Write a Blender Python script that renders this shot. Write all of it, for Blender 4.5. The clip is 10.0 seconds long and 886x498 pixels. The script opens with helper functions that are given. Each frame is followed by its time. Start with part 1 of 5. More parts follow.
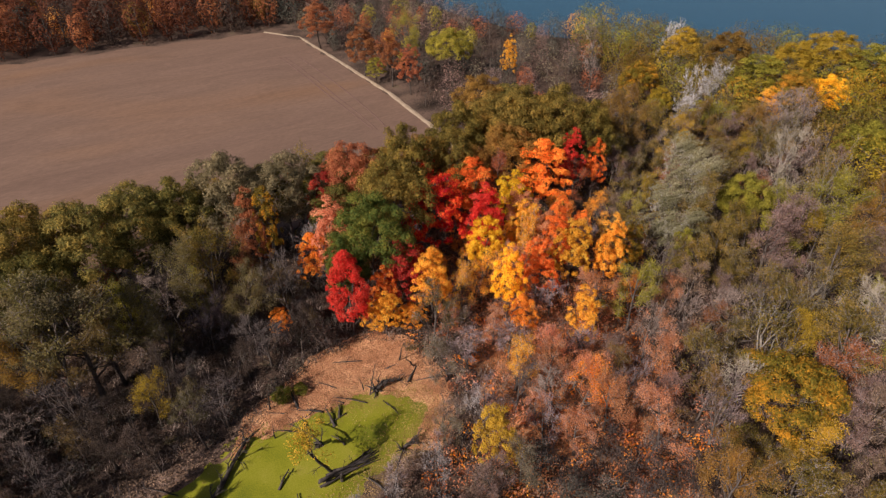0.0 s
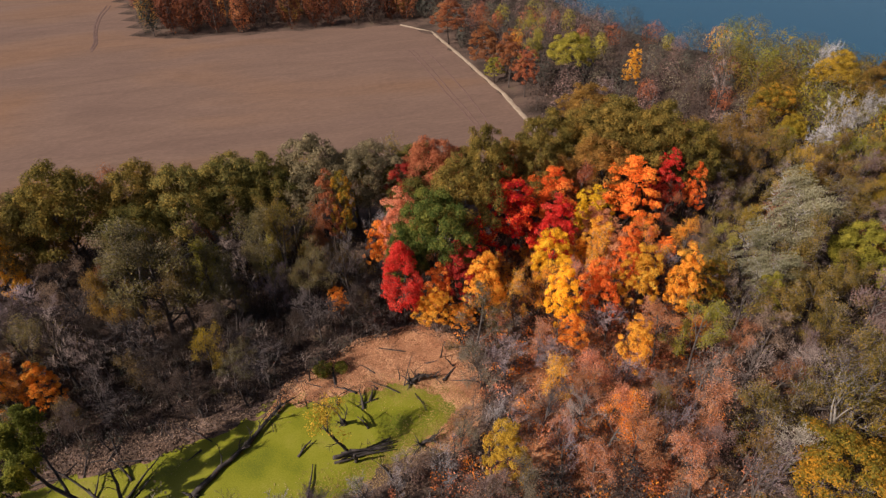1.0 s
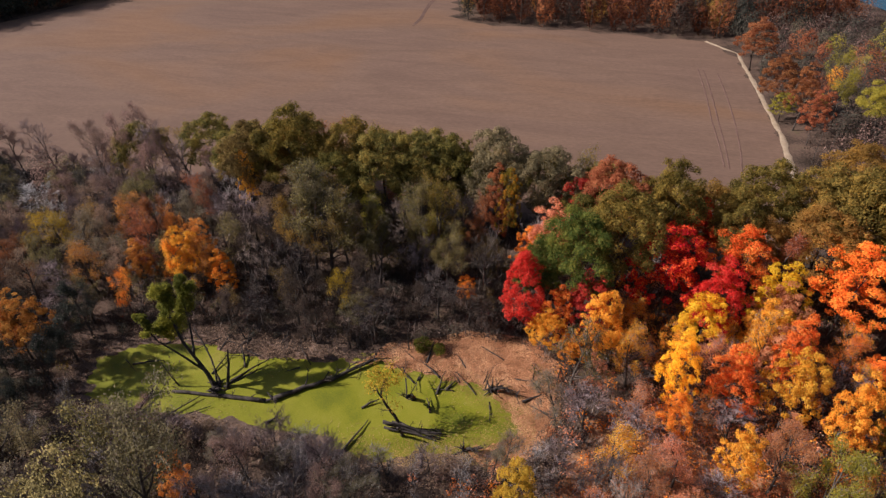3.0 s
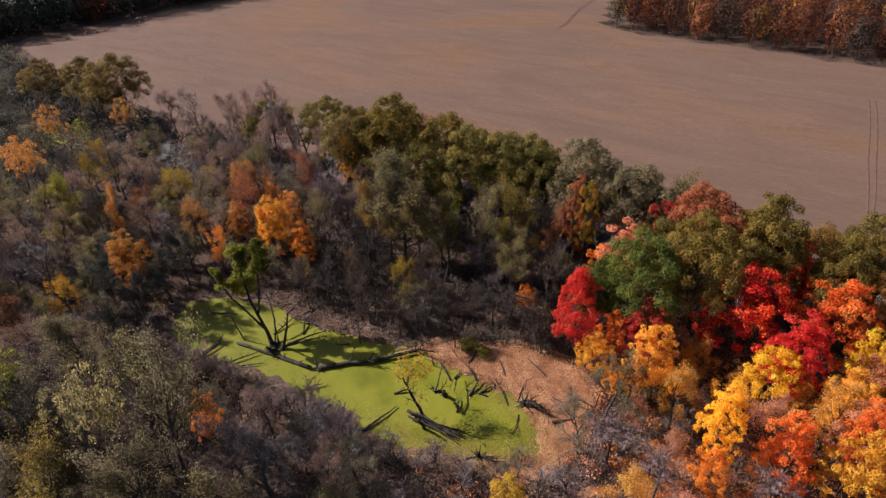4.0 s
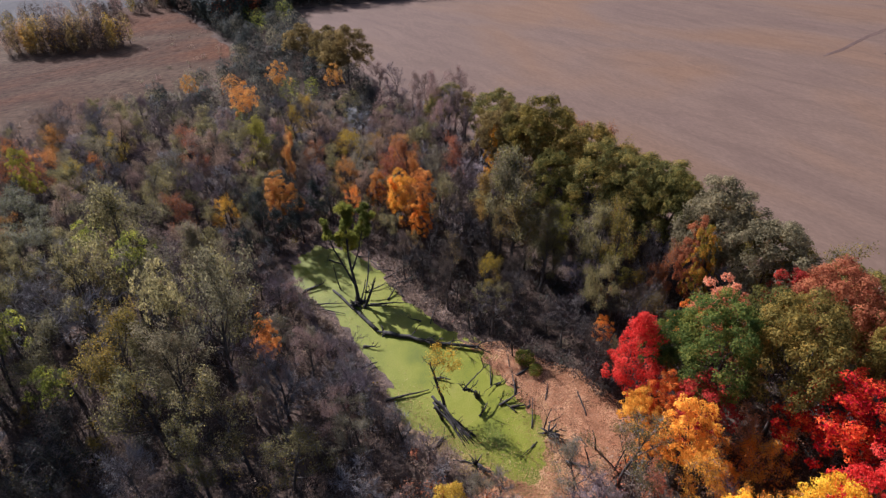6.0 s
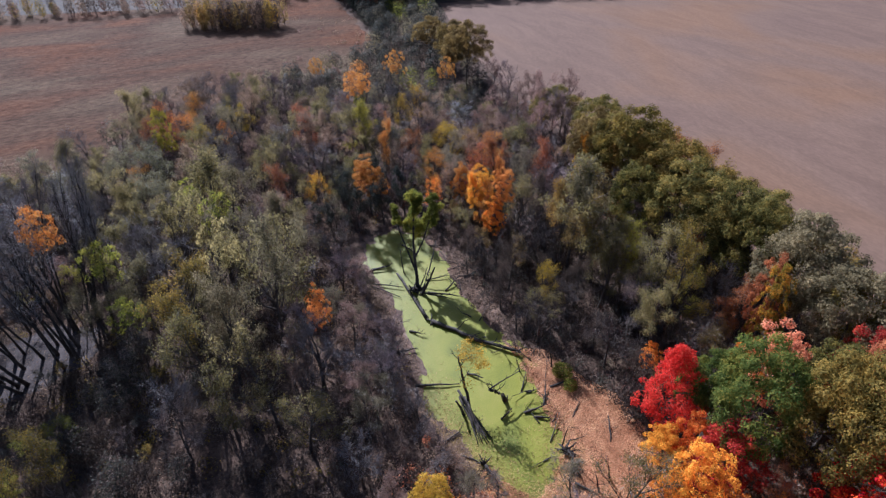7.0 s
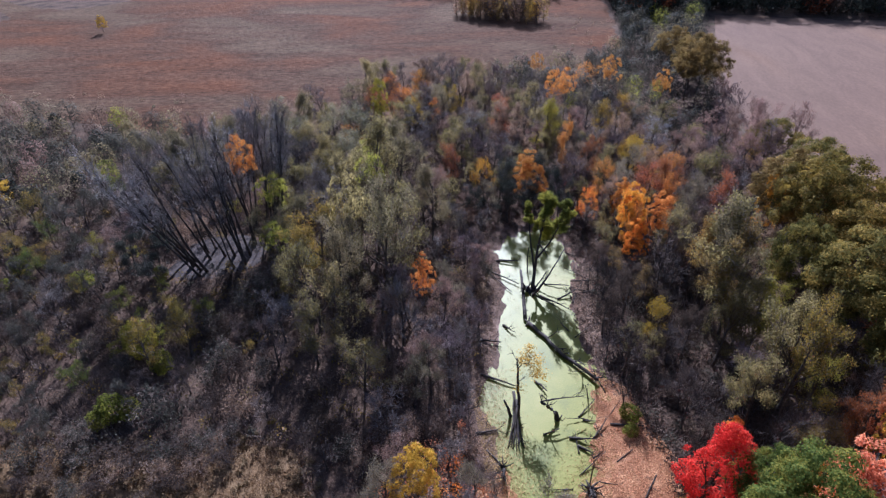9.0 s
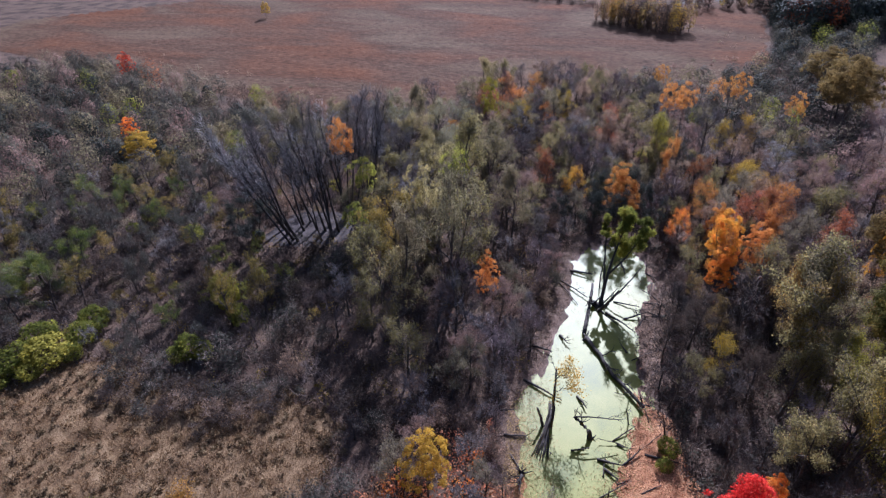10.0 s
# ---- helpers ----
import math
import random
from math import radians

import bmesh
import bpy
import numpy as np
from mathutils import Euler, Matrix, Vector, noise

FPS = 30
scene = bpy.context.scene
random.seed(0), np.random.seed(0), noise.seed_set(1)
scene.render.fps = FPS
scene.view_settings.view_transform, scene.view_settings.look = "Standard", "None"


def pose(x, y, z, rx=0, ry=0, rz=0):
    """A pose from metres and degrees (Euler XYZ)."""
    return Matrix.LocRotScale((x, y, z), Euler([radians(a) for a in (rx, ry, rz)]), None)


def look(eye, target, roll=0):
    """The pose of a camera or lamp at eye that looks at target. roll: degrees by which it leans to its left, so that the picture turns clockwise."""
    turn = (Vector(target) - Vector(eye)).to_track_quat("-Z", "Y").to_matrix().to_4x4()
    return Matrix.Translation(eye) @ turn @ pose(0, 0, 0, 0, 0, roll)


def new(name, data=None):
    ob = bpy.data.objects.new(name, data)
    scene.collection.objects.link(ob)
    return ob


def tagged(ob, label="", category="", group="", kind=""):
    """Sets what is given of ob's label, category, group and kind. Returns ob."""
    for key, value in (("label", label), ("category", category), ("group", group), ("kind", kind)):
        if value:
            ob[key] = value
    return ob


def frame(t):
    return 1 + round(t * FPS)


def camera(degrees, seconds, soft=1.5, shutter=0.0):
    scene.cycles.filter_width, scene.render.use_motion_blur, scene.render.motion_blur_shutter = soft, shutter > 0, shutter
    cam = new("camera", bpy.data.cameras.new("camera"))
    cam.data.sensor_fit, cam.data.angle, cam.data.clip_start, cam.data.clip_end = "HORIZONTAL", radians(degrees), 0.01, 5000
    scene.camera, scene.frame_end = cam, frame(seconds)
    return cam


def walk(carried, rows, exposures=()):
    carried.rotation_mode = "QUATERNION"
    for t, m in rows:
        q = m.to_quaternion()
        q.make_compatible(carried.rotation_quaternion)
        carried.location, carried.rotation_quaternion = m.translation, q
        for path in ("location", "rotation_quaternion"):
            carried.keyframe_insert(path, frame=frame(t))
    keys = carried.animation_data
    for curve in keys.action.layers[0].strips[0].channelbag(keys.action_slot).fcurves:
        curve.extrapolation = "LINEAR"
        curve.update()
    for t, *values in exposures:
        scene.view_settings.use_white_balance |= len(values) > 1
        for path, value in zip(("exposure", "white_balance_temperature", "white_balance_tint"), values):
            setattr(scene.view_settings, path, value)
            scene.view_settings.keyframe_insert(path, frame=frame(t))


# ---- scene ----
cam = camera(74.8, 10.0, soft=1.35)
PATH = [
    (0, (0.459, -0.769, 64.939), (0.444, 0.859, 63.777), -0.5),
    (0.5, (5.172, -0.289, 65.027), (4.997, 1.329, 63.864), -0.5),
    (1, (10.192, 0.885, 65.01), (9.759, 2.456, 63.85), -0.7),
    (1.5, (15.133, 2.817, 64.946), (14.48, 4.312, 63.789), -0.9),
    (2, (19.76, 5.327, 64.846), (18.895, 6.714, 63.693), -0.9),
    (2.5, (24.106, 8.55, 64.702), (23.049, 9.801, 63.554), -1.0),
    (2.7, (25.714, 10.057, 64.66), (24.588, 11.248, 63.514), -1.1),
    (3.8, (33.487, 19.924, 64.145), (32.042, 20.716, 63.012), -1.7),
    (4, (34.669, 21.843, 64.104), (33.18, 22.555, 62.975), -1.7),
    (4.5, (37.042, 26.83, 63.97), (35.469, 27.345, 62.847), -1.6),
    (5, (38.846, 31.973, 63.869), (37.231, 32.341, 62.749), -1.5),
    (5.2, (39.321, 34.072, 63.838), (37.691, 34.377, 62.72), -1.7),
    (6.3, (40.225, 46.244, 63.632), (38.574, 46.075, 62.515), -1.8),
    (6.5, (40.174, 48.439, 63.63), (38.533, 48.187, 62.514), -1.8),
    (7, (39.577, 53.832, 63.587), (37.981, 53.369, 62.475), -1.9),
    (7.5, (38.438, 58.946, 63.489), (36.912, 58.28, 62.381), -1.9),
    (8, (36.879, 63.719, 63.392), (35.44, 62.874, 62.289), -1.9),
    (8.5, (34.923, 68.014, 63.29), (33.582, 67.015, 62.193), -1.9),
    (9, (32.454, 72.124, 63.186), (31.243, 70.966, 62.095), -1.8),
    (9.5, (29.61, 75.893, 63.151), (28.553, 74.587, 62.065), -1.6),
    (10, (26.585, 79.197, 63.125), (25.693, 77.768, 62.046), -1.4),
]
walk(cam, [(t, look(eye, target, roll)) for t, eye, target, roll in PATH],
     [(0.0, -0.03, 6300.0, 21.5), (2.5, -0.01, 6050.0, 21.0), (4.5, 0.17, 5780.0, 20.0), (7.0, 0.42, 4940.0, 18.0), (10.0, 0.54, 4830.0, 23.5)])

# ---- light ----
SUN_TO = Vector((-0.73, -0.68, 0.0)).normalized()
SUN_ELEVATION = radians(36)
world = bpy.data.worlds.new("sky")
scene.world = world
world.use_nodes = True
wn = world.node_tree.nodes
sky = wn.new("ShaderNodeTexSky")
sky.sky_type = "NISHITA"
sky.sun_disc = False
sky.sun_elevation = SUN_ELEVATION
sky.sun_rotation = math.atan2(SUN_TO.x, SUN_TO.y)
sky.dust_density = 2.0
world.node_tree.links.new(sky.outputs[0], wn["Background"].inputs[0])
wn["Background"].inputs[1].default_value = 0.066
sun = new("sun", bpy.data.lights.new("sun", "SUN"))
sun.data.energy = 6.9
sun.data.angle = radians(0.6)
sun.data.color = (1.0, 0.92, 0.80)
sun_dir = SUN_TO * math.cos(SUN_ELEVATION) + Vector((0, 0, math.sin(SUN_ELEVATION)))
sun.matrix_world = look(sun_dir * 400, (0, 0, 0))


# ---- materials ----
def shade(c, k, shift=(0, 0, 0)):
    return tuple(max(0.0, min(1.0, c[i] * k + shift[i])) for i in range(3)) + (1.0,)


def ramp_node(nt, stops):
    r = nt.nodes.new("ShaderNodeValToRGB")
    while len(r.color_ramp.elements) < len(stops):
        r.color_ramp.elements.new(0.5)
    for e, (p, c) in zip(r.color_ramp.elements, stops):
        e.position, e.color = p, c
    return r


def leaf_material(name, c, c2=None, spread=0.5, glow=0.45, satin=0.65):
    """Autumn leaves: each leaf its own tone, each tree its own shade, light shining through."""
    m = bpy.data.materials.new(name)
    m.use_nodes = True
    nt = m.node_tree
    nd, ln = nt.nodes, nt.links
    geo = nd.new("ShaderNodeNewGeometry")
    c2 = c2 or (c[0] * 1.25, c[1] * 1.3, c[2] * 1.2)
    ramp = ramp_node(nt, [(0.0, shade(c, 1 - spread)), (0.45, shade(c, 1.0)), (0.8, shade(c2, 1.0)), (1.0, shade(c2, 1.1))])
    tex = nd.new("ShaderNodeTexNoise")
    tex.inputs["Scale"].default_value = 0.35
    tex.inputs["Detail"].default_value = 2.0
    coord = nd.new("ShaderNodeTexCoord")
    ln.new(coord.outputs["Object"], tex.inputs["Vector"])
    mix = nd.new("ShaderNodeMath")
    mix.operation = "MULTIPLY_ADD"
    mix.inputs[1].default_value = 0.5
    add = nd.new("ShaderNodeMath")
    add.operation = "MULTIPLY_ADD"
    add.inputs[1].default_value = 1.5
    add.inputs[2].default_value = -0.5
    ln.new(tex.outputs[0], add.inputs[0])
    ln.new(geo.outputs["Random Per Island"], mix.inputs[0])
    ln.new(add.outputs[0], mix.inputs[2])
    ln.new(mix.outputs[0], ramp.inputs[0])
    info = nd.new("ShaderNodeObjectInfo")
    val = nd.new("ShaderNodeMapRange")
    val.inputs["To Min"].default_value = 0.80
    val.inputs["To Max"].default_value = 1.25
    ln.new(info.outputs["Random"], val.inputs[0])
    hue = nd.new("ShaderNodeMapRange")
    hue.inputs["To Min"].default_value = 0.506
    hue.inputs["To Max"].default_value = 0.492
    ln.new(info.outputs["Random"], hue.inputs[0])
    hs = nd.new("ShaderNodeHueSaturation")
    ln.new(ramp.outputs[0], hs.inputs["Color"])
    ln.new(val.outputs[0], hs.inputs["Value"])
    ln.new(hue.outputs[0], hs.inputs["Hue"])
    bsdf = nd["Principled BSDF"]
    bsdf.inputs["Roughness"].default_value = satin
    bsdf.inputs["Specular IOR Level"].default_value = 0.08
    ln.new(hs.outputs[0], bsdf.inputs["Base Color"])
    tr = nd.new("ShaderNodeBsdfTranslucent")
    ln.new(hs.outputs[0], tr.inputs["Color"])
    ms = nd.new("ShaderNodeMixShader")
    ms.inputs[0].default_value = glow
    ln.new(bsdf.outputs[0], ms.inputs[1])
    ln.new(tr.outputs[0], ms.inputs[2])
    ln.new(ms.outputs[0], nd["Material Output"].inputs["Surface"])
    return m


def surface(name, stops, scale=1.0, fine=8.0, rough=0.9, bump=0.3, depth=0.1, stretch=(1, 1, 1), turn=0.0, gloss=0.3, per_island=0.0):
    """Rough ground, bark or wood: colour from coarse and fine noise, with relief."""
    m = bpy.data.materials.new(name)
    m.use_nodes = True
    nt = m.node_tree
    nd, ln = nt.nodes, nt.links
    geo = nd.new("ShaderNodeNewGeometry")
    mp = nd.new("ShaderNodeMapping")
    mp.inputs["Scale"].default_value = stretch
    mp.inputs["Rotation"].default_value = (0, 0, turn)
    ln.new(geo.outputs["Position"], mp.inputs["Vector"])
    a = nd.new("ShaderNodeTexNoise")
    a.inputs["Scale"].default_value = scale
    a.inputs["Detail"].default_value = 4.0
    b = nd.new("ShaderNodeTexNoise")
    b.inputs["Scale"].default_value = fine
    b.inputs["Detail"].default_value = 5.0
    b.inputs["Roughness"].default_value = 0.65
    ln.new(mp.outputs[0], a.inputs["Vector"])
    ln.new(mp.outputs[0], b.inputs["Vector"])
    mix = nd.new("ShaderNodeMix")
    mix.inputs[0].default_value = 0.45
    ln.new(a.outputs[0], mix.inputs[2])
    ln.new(b.outputs[0], mix.inputs[3])
    src = mix.outputs[0]
    if per_island:
        j = nd.new("ShaderNodeMath")
        j.operation = "MULTIPLY_ADD"
        j.inputs[1].default_value = per_island
        sub = nd.new("ShaderNodeMath")
        sub.operation = "SUBTRACT"
        sub.inputs[1].default_value = per_island / 2
        ln.new(geo.outputs["Random Per Island"], j.inputs[0])
        ln.new(src, j.inputs[2])
        ln.new(j.outputs[0], sub.inputs[0])
        src = sub.outputs[0]
    ramp = ramp_node(nt, [(0.5 + (p - 0.5) * 0.6, (*c, 1.0)) for p, c in stops])
    ln.new(src, ramp.inputs[0])
    bsdf = nd["Principled BSDF"]
    ln.new(ramp.outputs[0], bsdf.inputs["Base Color"])
    bsdf.inputs["Roughness"].default_value = rough
    bsdf.inputs["Specular IOR Level"].default_value = gloss
    bp = nd.new("ShaderNodeBump")
    bp.inputs["Strength"].default_value = bump
    bp.inputs["Distance"].default_value = depth
    ln.new(b.outputs[0], bp.inputs["Height"])
    ln.new(bp.outputs[0], bsdf.inputs["Normal"])
    return m


LEAF = {
    "scarlet": leaf_material("scarlet_leaves", (0.88, 0.035, 0.045), (0.94, 0.11, 0.08), spread=0.25, glow=0.5),
    "crimson": leaf_material("crimson_leaves", (0.52, 0.024, 0.014), (0.86, 0.19, 0.03), spread=0.6),
    "darkred": leaf_material("dark_red_leaves", (0.32, 0.04, 0.025), (0.55, 0.09, 0.04)),
    "salmon": leaf_material("salmon_leaves", (0.62, 0.235, 0.105), (0.74, 0.37, 0.185)),
    "orange": leaf_material("orange_leaves", (0.86, 0.27, 0.03), (0.92, 0.45, 0.065)),
    "redorange": leaf_material("red_orange_leaves", (0.84, 0.16, 0.025), (0.90, 0.38, 0.07)),
    "amber": leaf_material("amber_leaves", (0.56, 0.23, 0.045), (0.70, 0.37, 0.09)),
    "fern": leaf_material("fern_green_leaves", (0.175, 0.19, 0.035), (0.38, 0.35, 0.05), glow=0.7),
    "sage": leaf_material("sage_olive_leaves", (0.20, 0.17, 0.07), (0.36, 0.29, 0.11), glow=0.74),
    "yellow": leaf_material("yellow_leaves", (0.92, 0.52, 0.02), (0.96, 0.66, 0.05), spread=0.35),
    "gold": leaf_material("golden_leaves", (0.86, 0.39, 0.035), (0.92, 0.56, 0.075)),
    "lime": leaf_material("lime_leaves", (0.30, 0.27, 0.04), (0.46, 0.38, 0.05)),
    "mustard": leaf_material("mustard_leaves", (0.42, 0.28, 0.03), (0.58, 0.38, 0.04)),
    "bronze": leaf_material("bronze_leaves", (0.30, 0.18, 0.045), (0.46, 0.27, 0.055), glow=0.58),
    "russet": leaf_material("dark_russet_leaves", (0.105, 0.035, 0.018), (0.20, 0.068, 0.026), glow=0.3),
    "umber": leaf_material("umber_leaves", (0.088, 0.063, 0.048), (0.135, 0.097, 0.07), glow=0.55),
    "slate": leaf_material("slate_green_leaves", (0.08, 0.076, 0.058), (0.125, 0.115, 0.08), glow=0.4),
    "rust": leaf_material("rust_leaves", (0.34, 0.12, 0.05), (0.46, 0.19, 0.07)),
    "olive": leaf_material("olive_leaves", (0.195, 0.152, 0.036), (0.42, 0.275, 0.055), spread=0.65, glow=0.5),
    "dark": leaf_material("dark_green_leaves", (0.145, 0.135, 0.036), (0.34, 0.25, 0.055), spread=0.65, glow=0.5),
    "greyolive": leaf_material("grey_olive_leaves", (0.195, 0.165, 0.085), (0.335, 0.27, 0.135), glow=0.52),
    "green": leaf_material("green_leaves", (0.10, 0.14, 0.03), (0.25, 0.235, 0.04), glow=0.5),
    "goldgreen": leaf_material("gold_and_green_leaves", (0.26, 0.20, 0.03), (0.74, 0.33, 0.03)),
    "grey": leaf_material("grey_green_leaves", (0.19, 0.16, 0.10), (0.28, 0.235, 0.14), glow=0.55),
    "mauve": leaf_material("mauve_brown_leaves", (0.25, 0.16, 0.125), (0.37, 0.24, 0.18), glow=0.5),
    "silver": leaf_material("silver_green_leaves", (0.23, 0.21, 0.11), (0.35, 0.32, 0.19), spread=0.4),
    "brown": leaf_material("brown_leaves", (0.28, 0.19, 0.125), (0.40, 0.28, 0.18), glow=0.5),
    "honey": leaf_material("honey_olive_leaves", (0.18, 0.13, 0.048), (0.31, 0.21, 0.065), glow=0.72),
    "pine": leaf_material("dark_evergreen_needles", (0.035, 0.042, 0.032), (0.06, 0.062, 0.045), glow=0.2),
    "pale": leaf_material("pale_olive_leaves", (0.20, 0.168, 0.092), (0.31, 0.258, 0.135), glow=0.58),
}
PALE_BARK = surface("pale_bark", [(0.3, (0.14, 0.12, 0.095)), (0.6, (0.25, 0.22, 0.175)), (0.8, (0.36, 0.325, 0.27))], 2.0, 14, bump=0.5, depth=0.03)
BARK = surface("bark", [(0.3, (0.042, 0.032, 0.026)), (0.6, (0.10, 0.08, 0.064)), (0.8, (0.16, 0.135, 0.11))], 2.0, 14, bump=0.6, depth=0.03)
TWIG = {
    "grey": surface("grey_twigs", [(0.3, (0.145, 0.125, 0.115)), (0.7, (0.285, 0.25, 0.23))], 1.0, 6, per_island=0.4),
    "silver": surface("silver_twigs", [(0.3, (0.26, 0.24, 0.22)), (0.7, (0.46, 0.43, 0.40))], 1.0, 6, per_island=0.4),
    "brown": surface("brown_twigs", [(0.3, (0.155, 0.115, 0.09)), (0.7, (0.31, 0.235, 0.19))], 1.0, 6, per_island=0.4),
    "mauve": surface("mauve_twigs", [(0.3, (0.16, 0.115, 0.108)), (0.7, (0.32, 0.24, 0.225))], 1.0, 6, per_island=0.4),
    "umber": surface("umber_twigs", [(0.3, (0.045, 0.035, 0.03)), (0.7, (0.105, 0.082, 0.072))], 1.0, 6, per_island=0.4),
    "pale": surface("pale_twigs", [(0.3, (0.18, 0.15, 0.105)), (0.7, (0.35, 0.30, 0.22))], 1.0, 6, per_island=0.4),
}
DEADWOOD = surface("dead_wood", [(0.3, (0.022, 0.017, 0.014)), (0.55, (0.05, 0.04, 0.033)), (0.8, (0.12, 0.10, 0.085))], 1.5, 16, bump=0.7, depth=0.04, rough=0.85)
FLOOR = surface("forest_floor", [(0.25, (0.03, 0.022, 0.016)), (0.45, (0.075, 0.052, 0.038)), (0.6, (0.13, 0.085, 0.062)), (0.75, (0.10, 0.085, 0.045))], 0.12, 2.2, bump=0.9, depth=0.25, gloss=0.05)
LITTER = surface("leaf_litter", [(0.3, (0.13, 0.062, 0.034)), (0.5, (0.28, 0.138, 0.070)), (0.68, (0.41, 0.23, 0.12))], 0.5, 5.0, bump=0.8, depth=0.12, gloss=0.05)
FALLEN = leaf_material("fallen_leaves", (0.46, 0.21, 0.10), (0.64, 0.36, 0.18), glow=0.1)
TAN = surface("dry_grass_ground", [(0.25, (0.08, 0.048, 0.026)), (0.5, (0.185, 0.118, 0.062)), (0.75, (0.29, 0.198, 0.108))], 0.3, 3.0, bump=0.9, depth=0.2, gloss=0.05)


def field_material(name, hues, broad, streaks, grain, turn, contrast, bump, depth, gloss):
    """Open land: broad stains of three hues, long streaks along the rows and fine grain."""
    m = bpy.data.materials.new(name)
    m.use_nodes = True
    nd, ln = m.node_tree.nodes, m.node_tree.links
    geo = nd.new("ShaderNodeNewGeometry")

    def tex(scale, detail, stretch, rough=0.55, warp=0.0):
        mp = nd.new("ShaderNodeMapping")
        mp.vector_type = "TEXTURE"
        mp.inputs["Scale"].default_value = (1 / stretch[0], 1 / stretch[1], 1.0)
        mp.inputs["Rotation"].default_value = (0, 0, turn)
        n = nd.new("ShaderNodeTexNoise")
        n.inputs["Scale"].default_value = scale
        n.inputs["Detail"].default_value = detail
        n.inputs["Roughness"].default_value = rough
        n.inputs["Distortion"].default_value = warp
        ln.new(geo.outputs["Position"], mp.inputs["Vector"])
        ln.new(mp.outputs[0], n.inputs["Vector"])
        return n.outputs[0]

    stain = tex(broad, 3.0, (0.6, 1.0), 0.5, 0.6)
    streak = tex(streaks, 5.0, (0.3, 1.0), 0.65, 1.2)
    fine = tex(grain, 5.0, (0.5, 1.0), 0.7)
    ramp = ramp_node(m.node_tree, [(0.36, (*hues[0], 1)), (0.5, (*hues[1], 1)), (0.64, (*hues[2], 1))])
    ln.new(stain, ramp.inputs[0])
    col = ramp.outputs[0]
    for src, (lo, hi) in ((streak, contrast[0]), (fine, contrast[1])):
        mr = nd.new("ShaderNodeMapRange")
        mr.inputs["From Min"].default_value, mr.inputs["From Max"].default_value = 0.3, 0.7
        mr.inputs["To Min"].default_value, mr.inputs["To Max"].default_value = lo, hi
        ln.new(src, mr.inputs[0])
        hs = nd.new("ShaderNodeHueSaturation")
        ln.new(mr.outputs[0], hs.inputs["Value"])
        ln.new(col, hs.inputs["Color"])
        col = hs.outputs[0]
    bsdf = nd["Principled BSDF"]
    ln.new(col, bsdf.inputs["Base Color"])
    bsdf.inputs["Roughness"].default_value = 0.9
    bsdf.inputs["Specular IOR Level"].default_value = gloss
    bp = nd.new("ShaderNodeBump")
    bp.inputs["Strength"].default_value = bump
    bp.inputs["Distance"].default_value = depth
    ln.new(fine, bp.inputs["Height"])
    ln.new(bp.outputs[0], bsdf.inputs["Normal"])
    return m


SOIL = field_material("harvested_soil", ((0.144, 0.090, 0.063), (0.158, 0.099, 0.067), (0.176, 0.100, 0.057)), 0.016, 0.13, 1.1, radians(32), ((0.87, 1.11), (0.87, 1.13)), 0.35, 0.12, 0.14)
RUSSET = field_material("russet_marsh_grass", ((0.118, 0.053, 0.027), (0.088, 0.050, 0.031), (0.110, 0.074, 0.047)), 0.022, 0.11, 0.7, radians(-50), ((0.76, 1.22), (0.45, 1.55)), 1.0, 0.6, 0.03)
STRAW = surface("pale_straw", [(0.3, (0.26, 0.19, 0.12)), (0.7, (0.36, 0.28, 0.19))], 0.5, 4.0, bump=0.8, depth=0.2)


def weed_material():
    m = surface("duckweed", [(0.28, (0.098, 0.114, 0.008)), (0.48, (0.172, 0.176, 0.008)), (0.62, (0.215, 0.208, 0.018)), (0.78, (0.27, 0.215, 0.06))], 0.15, 6.0, rough=0.49, bump=0.12, depth=0.02, gloss=0.25)
    return m


WEED = weed_material()
WATER = bpy.data.materials.new("lake_water")
WATER.use_nodes = True
_b = WATER.node_tree.nodes["Principled BSDF"]
_b.inputs["Base Color"].default_value = (0.016, 0.066, 0.10, 1)
_b.inputs["Roughness"].default_value = 0.25
_b.inputs["Specular IOR Level"].default_value = 0.3
_n = WATER.node_tree.nodes.new("ShaderNodeTexNoise")
_n.inputs["Scale"].default_value = 900.0
_p = WATER.node_tree.nodes.new("ShaderNodeBump")
_p.inputs["Strength"].default_value = 0.25
_p.inputs["Distance"].default_value = 0.1
WATER.node_tree.links.new(_n.outputs[0], _p.inputs["Height"])
WATER.node_tree.links.new(_p.outputs[0], _b.inputs["Normal"])

# ---- plan ----
rng = np.random.default_rng(7)
POND = [(-50, 13), (-54, 16), (-53.5, 22), (-49, 27.5), (-43, 29.5), (-37, 33.5), (-31, 39.5), (-25, 46.5), (-19.5, 50.2), (-14, 52.6), (-9.5, 54.6), (-5, 54.2),
        (-2.6, 51.5), (-4.5, 47), (-8, 43.5), (-12, 38.8), (-16, 36), (-22, 33.2), (-28.5, 28), (-34, 25), (-39.5, 20.3), (-44.5, 15)]
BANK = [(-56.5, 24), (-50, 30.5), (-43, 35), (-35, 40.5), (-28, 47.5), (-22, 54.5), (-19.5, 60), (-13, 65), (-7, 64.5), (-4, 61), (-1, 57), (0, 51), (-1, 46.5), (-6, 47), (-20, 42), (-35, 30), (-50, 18)]
